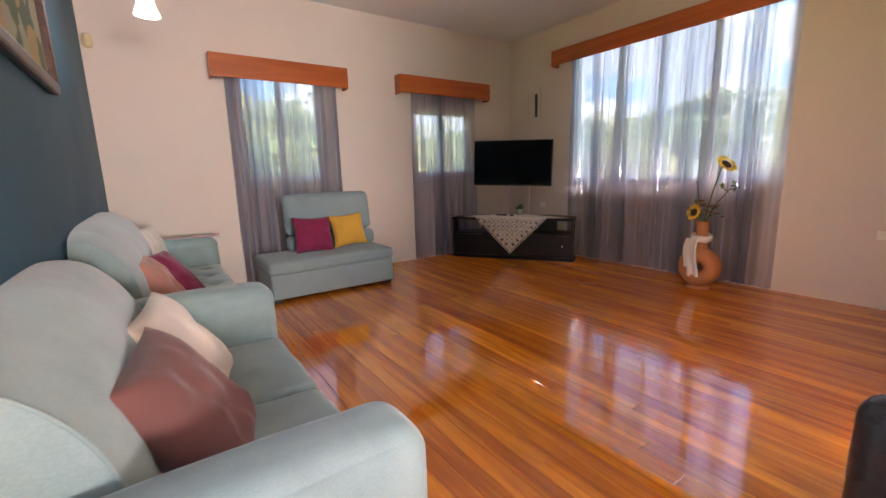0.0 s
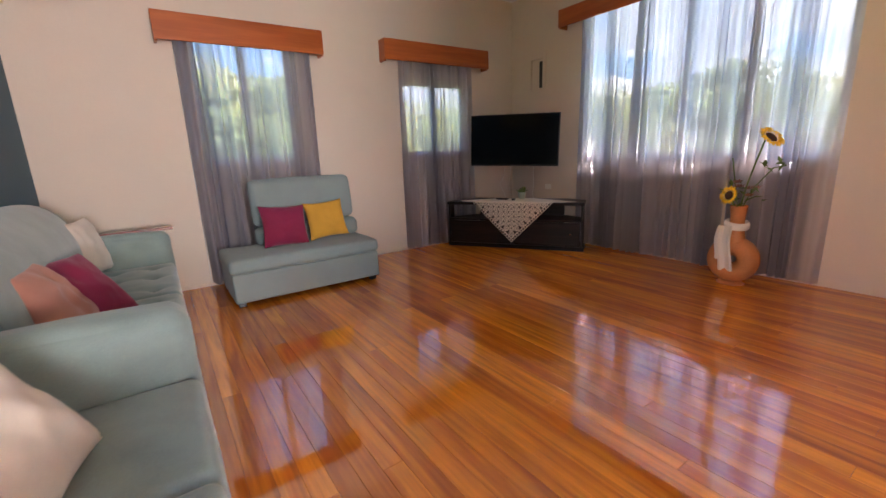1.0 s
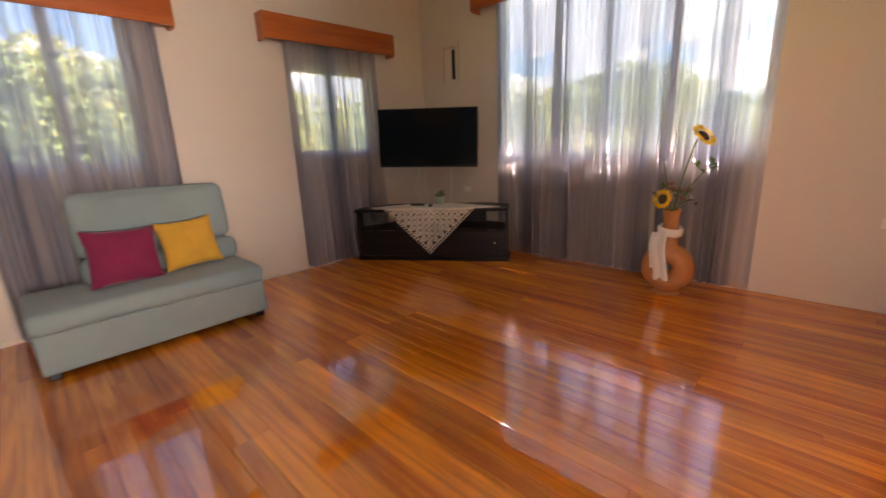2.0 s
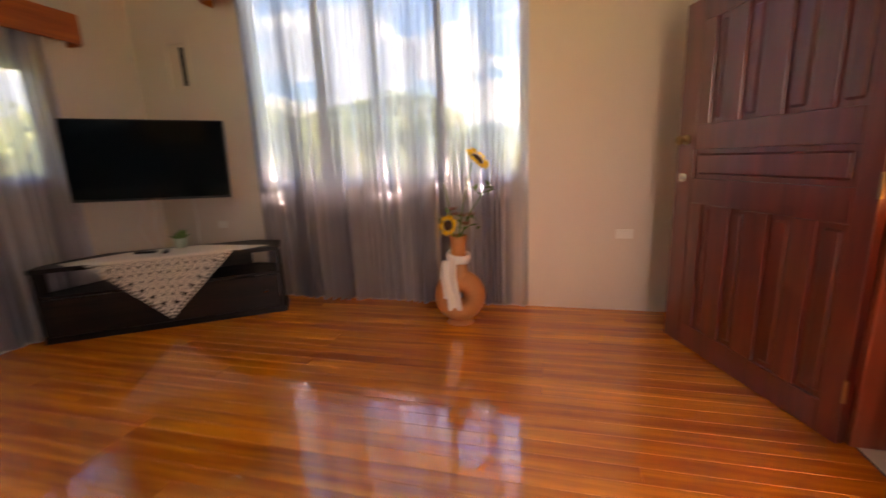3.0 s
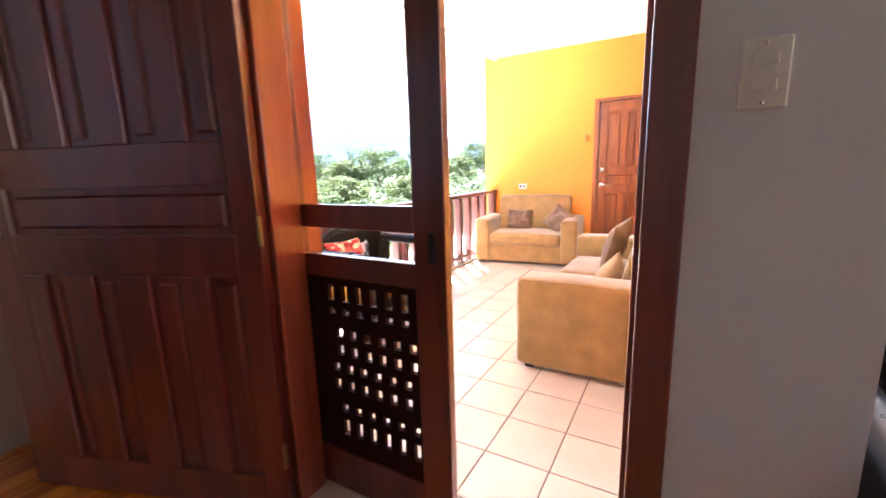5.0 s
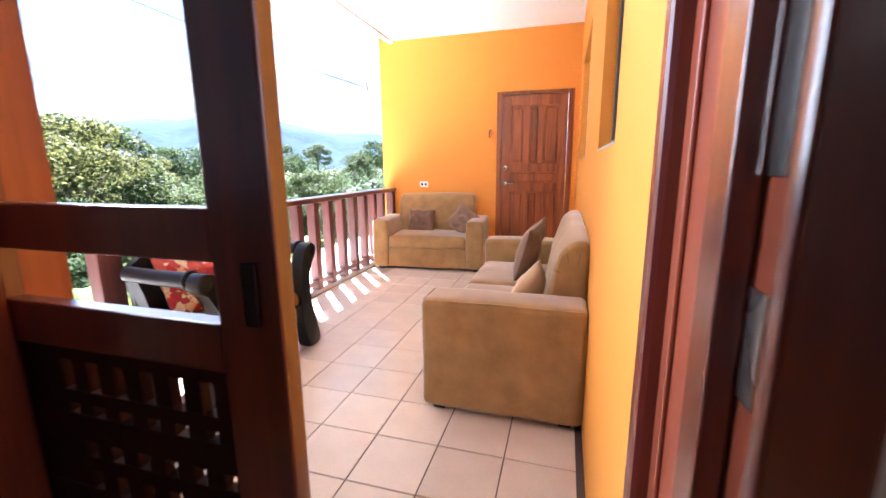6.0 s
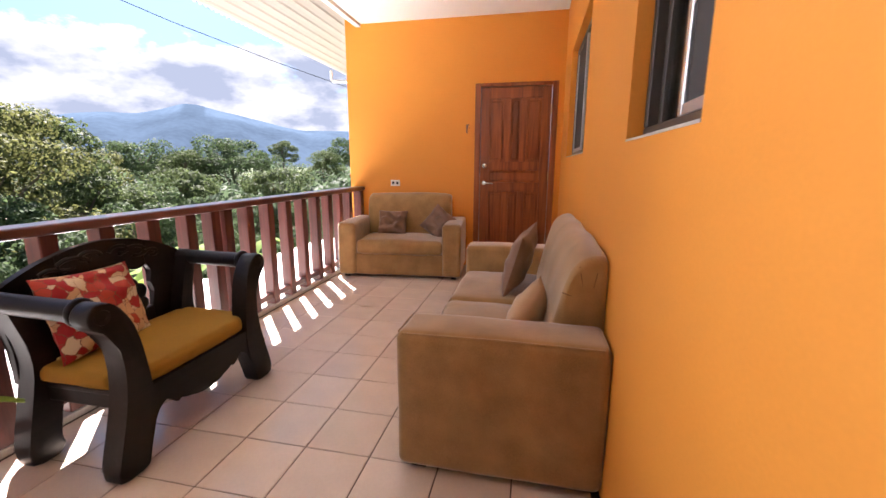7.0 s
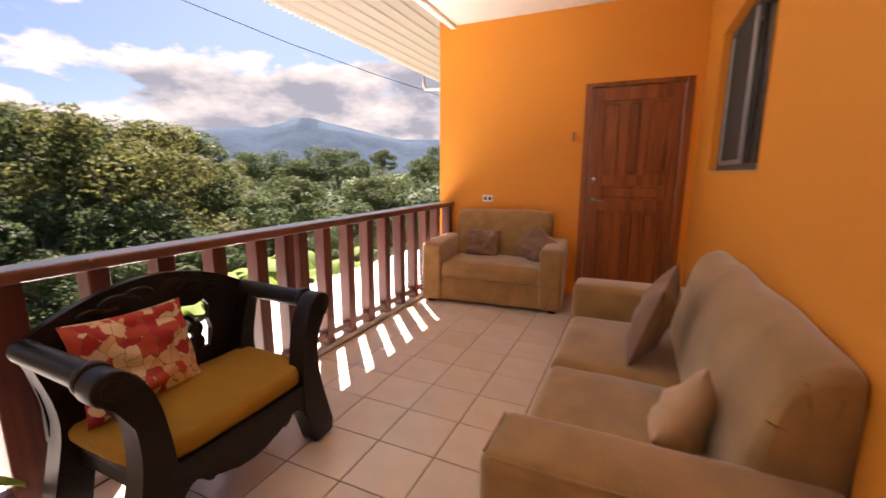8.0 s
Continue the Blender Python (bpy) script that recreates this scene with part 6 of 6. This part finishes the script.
# lower roof outside the railing
low = bmesh.new()
prev = None
nl = int(11.5 / 0.04)
for i in range(nl + 1):
    y = -9.5 + 11.5 * i / nl
    dz = 0.016 * math.sin(i * math.pi / 2)
    cur = [low.verts.new((4.64, y, -0.22 + dz)), low.verts.new((7.6, y, -0.62 + dz))]
    if prev:
        low.faces.new((prev[0], cur[0], cur[1], prev[1]))
    prev = cur
solo("lower_roof", low, M_ZINC, "sunlit pale corrugated lower roof below the railing", "roof", kind="structure", smooth=True)
solo("lower_roof_wall", boxed(7.2, 7.35, -9.0, 1.8, -3.4, -0.70), M_KERB, "rendered wall under the lower roof", "wall", kind="structure")

# ---- land ----
gb = bmesh.new()
NG = 64
verts = []
for i in range(NG + 1):
    row = []
    for j in range(NG + 1):
        u, v = 2 * i / NG - 1, 2 * j / NG - 1
        x, y = math.copysign(abs(u) ** 2.6, u) * 4200, math.copysign(abs(v) ** 2.6, v) * 4200
        r = math.hypot(x, y)
        z = -3.4 - min(5.0, max(0, r - 14) * 0.05) + 1.2 * noise.noise(Vector((x * 0.02, y * 0.02, 0))) * min(1, max(0, r - 12) / 20)
        row.append(gb.verts.new((x, y, z)))
    verts.append(row)
for i in range(NG):
    for j in range(NG):
        gb.faces.new((verts[i][j], verts[i + 1][j], verts[i + 1][j + 1], verts[i][j + 1]))
solo("ground", gb, M_GRASS, "rough green ground reaching the hills", "ground", kind="structure", smooth=True)

hb = bmesh.new()


def ridge(bearing):
    """Skyline height in degrees against compass bearing in degrees from east towards south."""
    b = bearing
    h = 4.5 + 0.20 * noise.noise(Vector((b * 0.09, 3.1, 0))) + 0.16 * noise.noise(Vector((b * 0.45, 7.7, 0)))
    h += 1.35 * math.exp(-((b - 46.6) / 3.2) ** 2) + 0.95 * math.exp(-((b - 40) / 4.6) ** 2) + 1.5 * math.exp(-((b - 51) / 5.6) ** 2)
    return max(1.0, h)


rows = []
for k, (dist, f) in enumerate(((2100, -0.02), (2500, 0.35), (2900, 0.72), (3300, 1.0), (3600, 0.5))):
    row = []
    for i in range(361):
        b = -100 + i * 0.8
        a = math.radians(-b)
        h = math.tan(math.radians(ridge(b))) * 3300
        wob = 40 * noise.noise(Vector((b * 0.3, k * 2.0, 1.0))) * (0 if f in (1.0, -0.02) else 1)
        row.append(hb.verts.new((dist * math.cos(a), dist * math.sin(a), -9 + max(-20, h * f + wob))))
    rows.append(row)
for a, b in zip(rows, rows[1:]):
    for i in range(360):
        hb.faces.new((a[i], a[i + 1], b[i + 1], b[i]))
solo("backdrop_hills", hb, M_HILL, "forested hills on the horizon, haze put into their blue colour", "hills", kind="structure", smooth=True)


def leaf_cloud(rnd, blobs, per, size):
    """Arrays for many small leaves scattered on and in lumpy blobs."""
    vs, fs = [], []
    rs = np.random.RandomState(rnd)
    for (cx, cy, cz, rx, ry, rz) in blobs:
        d = rs.normal(size=(per, 3))
        d /= np.linalg.norm(d, axis=1)[:, None]
        rad = rs.uniform(0.55, 1.0, size=(per, 1)) ** 0.6
        c = np.array((cx, cy, cz)) + d * rad * np.array((rx, ry, rz))
        n = d + rs.normal(scale=0.7, size=(per, 3)) + np.array((0, 0, 0.5))
        n /= np.linalg.norm(n, axis=1)[:, None]
        t = np.cross(n, rs.normal(size=(per, 3)))
        t /= np.linalg.norm(t, axis=1)[:, None] + 1e-9
        b = np.cross(n, t)
        s = size * rs.uniform(0.6, 1.3, size=(per, 1))
        base = len(vs)
        quad = np.stack([c - t * s, c + b * s * 0.45, c + t * s, c - b * s * 0.45], axis=1).reshape(-1, 3)
        vs.extend(map(tuple, quad))
        fs.extend([(base + 4 * i, base + 4 * i + 1, base + 4 * i + 2, base + 4 * i + 3) for i in range(per)])
    return vs, fs


def tree(name, label, seed, height, spread, mat, nblob, per, leaf, trunk_share=0.45, group="trees"):
    t = thing(name, label, "tree", (0, 0, -60), group=group)
    rnd = random.Random(seed)
    tb = bmesh.new()
    top = height * 0.8
    bend = [(0, 0, 0)]
    for k in range(1, 6):
        bend.append((rnd.uniform(-0.25, 0.25) * k * 0.3, rnd.uniform(-0.25, 0.25) * k * 0.3, top * k / 5))
    tube(tb, bend, height * 0.028, 8, taper=[1.3, 1.0, 0.8, 0.6, 0.4, 0.2])
    blobs = []
    for i in range(nblob):
        u = rnd.random()
        a = rnd.uniform(0, 6.283)
        z = height * (trunk_share + (1 - trunk_share) * u * 0.92)
        prof = math.sin(min(1.0, 0.25 + 0.85 * (1 - u)) * math.pi * 0.62)
        r = spread * prof * math.sqrt(rnd.uniform(0.05, 1.0))
        s = spread * rnd.uniform(0.17, 0.34)
        blobs.append((r * math.cos(a), r * math.sin(a), z, s, s, s * rnd.uniform(0.5, 0.75)))
        if i % 3 == 0:
            k = min(4, max(1, int(u * 4) + 1))
            s0 = bend[k]
            tube(tb, [s0, ((s0[0] + r * math.cos(a)) * 0.55, (s0[1] + r * math.sin(a)) * 0.55, (s0[2] + z) * 0.52), (r * math.cos(a), r * math.sin(a), z)], height * 0.010, 5, taper=[1, 0.6, 0.25])
    part("trunk", tb, M_BARK, t, smooth=True)
    vs, fs = leaf_cloud(seed, blobs, per, leaf)
    me = bpy.data.meshes.new("crown")
    me.from_pydata(vs, [], fs)
    me.materials.append(mat)
    cr = new("crown", me)
    cr.parent = t
    return t


protos = [
    tree("tree", "broad green tree with a rounded leafy crown", 1, 8.5, 3.6, M_LEAF, 46, 330, 0.115),
    tree("tree", "dark green tree with a dense leafy crown", 2, 7.0, 3.2, M_LEAF_D, 40, 330, 0.12, 0.3),
    tree("tree", "tall airy tree with yellow-green leaves", 3, 10.0, 4.2, M_LEAF_Y, 46, 300, 0.11, 0.38),
    tree("tree", "spreading umbrella-shaped shade tree", 4, 11.0, 6.5, M_LEAF_D, 46, 260, 0.2, 0.62),
]
trnd = random.Random(77)


def plant_tree(kind, x, y, ztop, scale):
    p = protos[kind]
    hgt = (8.5, 7.0, 10.0, 11.0)[kind] * scale
    c = copy_thing(p, pose(x, y, ztop - hgt, 0, 0, trnd.uniform(0, 360)))
    c.scale = (scale, scale, scale)
    return c


# near trees: east side, then round to the south-east; bearing from east to south, distance, height of the top above the floor
near = [(2, 4, 24, 1.9, 1.0), (0, 14, 22, 2.6, 0.95), (0, 22, 23, 3.8, 1.0), (2, 27, 21, 3.5, 0.95), (0, 31, 27, 3.9, 0.95), (2, -6, 22, 2.0, 0.95), (0, -14, 21, 2.7, 0.9), (2, 18, 26, 4.1, 1.1), (1, 20, 17, 0.6, 0.85), (1, 8, 16, 0.5, 0.8),
        (1, 29, 19, 0.3, 0.8), (2, 36, 36, 2.4, 0.9), (1, 40, 22, -0.4, 0.85), (0, 45, 36, 0.9, 0.9), (1, 44, 28, -0.2, 0.9), (1, 52, 26, -0.6, 0.9), (0, 56, 40, 0.9, 1.0), (0, 36, 26, 0.9, 0.8),
        (1, 60, 24, -0.8, 0.85), (1, 66, 30, -0.2, 0.95), (0, 70, 42, 1.0, 1.0), (1, 74, 26, -0.5, 0.9), (0, 82, 30, 0.2, 1.0), (1, 50, 19, -1.5, 0.7), (1, 62, 18, -1.7, 0.7), (1, 34, 16, -1.1, 0.7), (1, 24, 14, -0.8, 0.65),
        (1, -28, 17, 1.4, 0.9), (2, -22, 24, 4.0, 1.0), (0, -27, 22, 4.5, 1.0), (0, -36, 20, 3.6, 1.0), (2, -46, 18, 3.6, 1.0), (0, -60, 16, 2.9, 1.0), (2, -72, 15, 3.2, 1.0), (0, -84, 15, 3.4, 1.0), (2, -92, 17, 4.2, 1.0), (0, -100, 14, 3.4, 0.95), (0, -110, 15, 3.8, 1.0)]
for kind, b, dist, ztop, sc in near:
    a = math.radians(-b)
    plant_tree(kind, 2.5 + dist * math.cos(a), -0.8 + dist * math.sin(a), ztop, sc)
for b, dist, ztop, sc, kind in ((51, 75, 5.0, 1.0, 3), (57, 110, 7.0, 1.0, 0), (66, 105, 7.2, 1.25, 3), (70, 100, 6.0, 0.9, 0), (42, 85, 4.6, 1.0, 3), (46, 70, 3.2, 1.0, 0), (75, 95, 5.4, 1.1, 3), (80, 80, 4.2, 1.0, 0), (62, 90, 4.0, 1.0, 0)):
    a = math.radians(-b)
    plant_tree(kind, 2.5 + dist * math.cos(a), -0.8 + dist * math.sin(a), ztop, sc)
for p in protos:
    for o in (*p.children_recursive, p):
        bpy.data.objects.remove(o)



def banana_plant(place, seed, top):
    """A clump of broad arching leaves on a short stem."""
    b = thing("banana_plant", "banana plant with broad arching yellow-green leaves", "plant", place, group="banana plants")
    rnd = random.Random(seed)
    part("stem", tube(bmesh.new(), [(0, 0, 0), (0.05, 0.03, top * 0.35), (0.02, 0.06, top * 0.62)], 0.12, 8, taper=[1.2, 1.0, 0.6]), M_STEM, b, smooth=True)
    for k in range(9):
        a = k * 2.4 + rnd.uniform(-0.3, 0.3)
        ln, w = rnd.uniform(1.3, 1.9), rnd.uniform(0.17, 0.25)
        rise = rnd.uniform(0.55, 1.15)
        d = Vector((math.cos(a), math.sin(a), 0))
        side = Vector((-d.y, d.x, 0))
        lb = bmesh.new()
        rows = []
        for i in range(11):
            t = i / 10
            c = Vector((0.02, 0.06, top * 0.6)) + d * ln * (t * 0.85) + Vector((0, 0, rise * math.sin(min(1.0, t * 1.1) * 2.2) * ln * 0.45))
            hw = w * math.sin(math.pi * min(0.97, 0.06 + 0.9 * t)) ** 0.6
            tear = 0.03 * rnd.uniform(-1, 1)
            rows.append([lb.verts.new(c + side * (hw + tear) - Vector((0, 0, 0.3 * hw))), lb.verts.new(c), lb.verts.new(c - side * (hw - tear) - Vector((0, 0, 0.3 * hw)))])
        for r0, r1 in zip(rows, rows[1:]):
            for j in range(2):
                lb.faces.new((r0[j], r0[j + 1], r1[j + 1], r1[j]))
        part("leaf", lb, M_BANANA, b, smooth=True)
    return b


for q, (b, dist, tz) in enumerate(((30, 9.5, -0.2), (37, 10.0, -0.1), (43, 11.5, -0.3), (49, 10.5, 0.1), (56, 11.5, -0.2), (64, 12.0, -0.3))):
    a = math.radians(-b)
    banana_plant((2.5 + dist * math.cos(a), -0.8 + dist * math.sin(a), -3.6), 40 + q, 3.3 + tz)

# woods beyond: one sheet of canopy clumps
wr = random.Random(5)
blobs = []
for i in range(900):
    b = wr.uniform(-110, 100)
    dist = 38 + 260 * wr.random() ** 1.6
    a = math.radians(-b)
    s = wr.uniform(2.2, 4.2) * (1 + dist / 260)
    z = -4.6 + wr.uniform(-0.8, 1.6) + dist * 0.012 + 0.9 * noise.noise(Vector((b * 0.2, dist * 0.02, 0)))
    blobs.append((2.5 + dist * math.cos(a), -0.8 + dist * math.sin(a), z, s, s, s * 0.8))
vs, fs = leaf_cloud(9, blobs, 330, 0.42)
me = bpy.data.meshes.new("distant_wood")
me.from_pydata(vs, [], fs)
me.materials.append(M_WOODS)
tagged(new("distant_wood", me), "dense green woodland filling the valley", "woods", kind="stuff")

# ---- floor boards and tiles ----
rb = random.Random(31)
bw = 0.093
cache = {}


def plank(x, y0, y1):
    ln = round(y1 - y0, 1)
    key = ln
    if key not in cache:
        bm = boxed(-bw / 2 + 0.0006, bw / 2 - 0.0006, -ln / 2 + 0.0006, ln / 2 - 0.0006, -0.0085, 0.0, bevel=0.0008, seg=1)
        me = bpy.data.meshes.new("floor_plank")
        bm.to_mesh(me)
        bm.free()
        me.materials.append(M_PLANK)
        cache[key] = me
    o = new("floor_plank", cache[key])
    o.parent = floor
    o.location = (x, (y0 + y1) / 2, rb.uniform(-0.0001, 0.0001))


n = int((EAST - WEST) / bw) + 1
for i in range(n):
    x = WEST + bw * (i + 0.5)
    if x + bw / 2 > EAST + 0.02:
        continue
    south = -0.14 if x > 1.9 else -5.2
    y = NORTH
    first_len = rb.choice((0.8, 1.3, 1.9, 2.4))
    ln = first_len
    while y - south > 0.05:
        if y - ln - south < 0.5:
            ln = round(y - south, 1)
            plank(x, y - ln, y)
            break
        plank(x, y - ln, y)
        y -= ln
        ln = rb.choice((2.2, 2.6, 3.0, 3.4))

tm = boxed(-0.1475, 0.1475, -0.1475, 0.1475, -0.006, 0.0, bevel=0.0018, seg=1)
tme = bpy.data.meshes.new("floor_tile")
tm.to_mesh(tme)
tm.free()
tme.materials.append(M_TILE)
for i in range(-5, 6):
    for j in range(-12, 6):
        x, y = 3.34 + 0.3 * (i + 0.5), -1.68 + 0.3 * (j + 0.5)
        if x - 0.15 < 1.9 or x + 0.15 > 5.0 or y + 0.15 < END_Y or y + 0.15 > -0.12:
            continue
        if x - 0.15 < OUT_X - 0.01 and y < -0.43:
            if x + 0.15 < OUT_X + 0.01:
                continue
        if x - 0.15 < 2.03:
            continue
        if x + 0.15 > 4.58:
            continue
        o = new("floor_tile", tme)
        o.parent = tile_floor
        o.location = (x, y, 0.0)
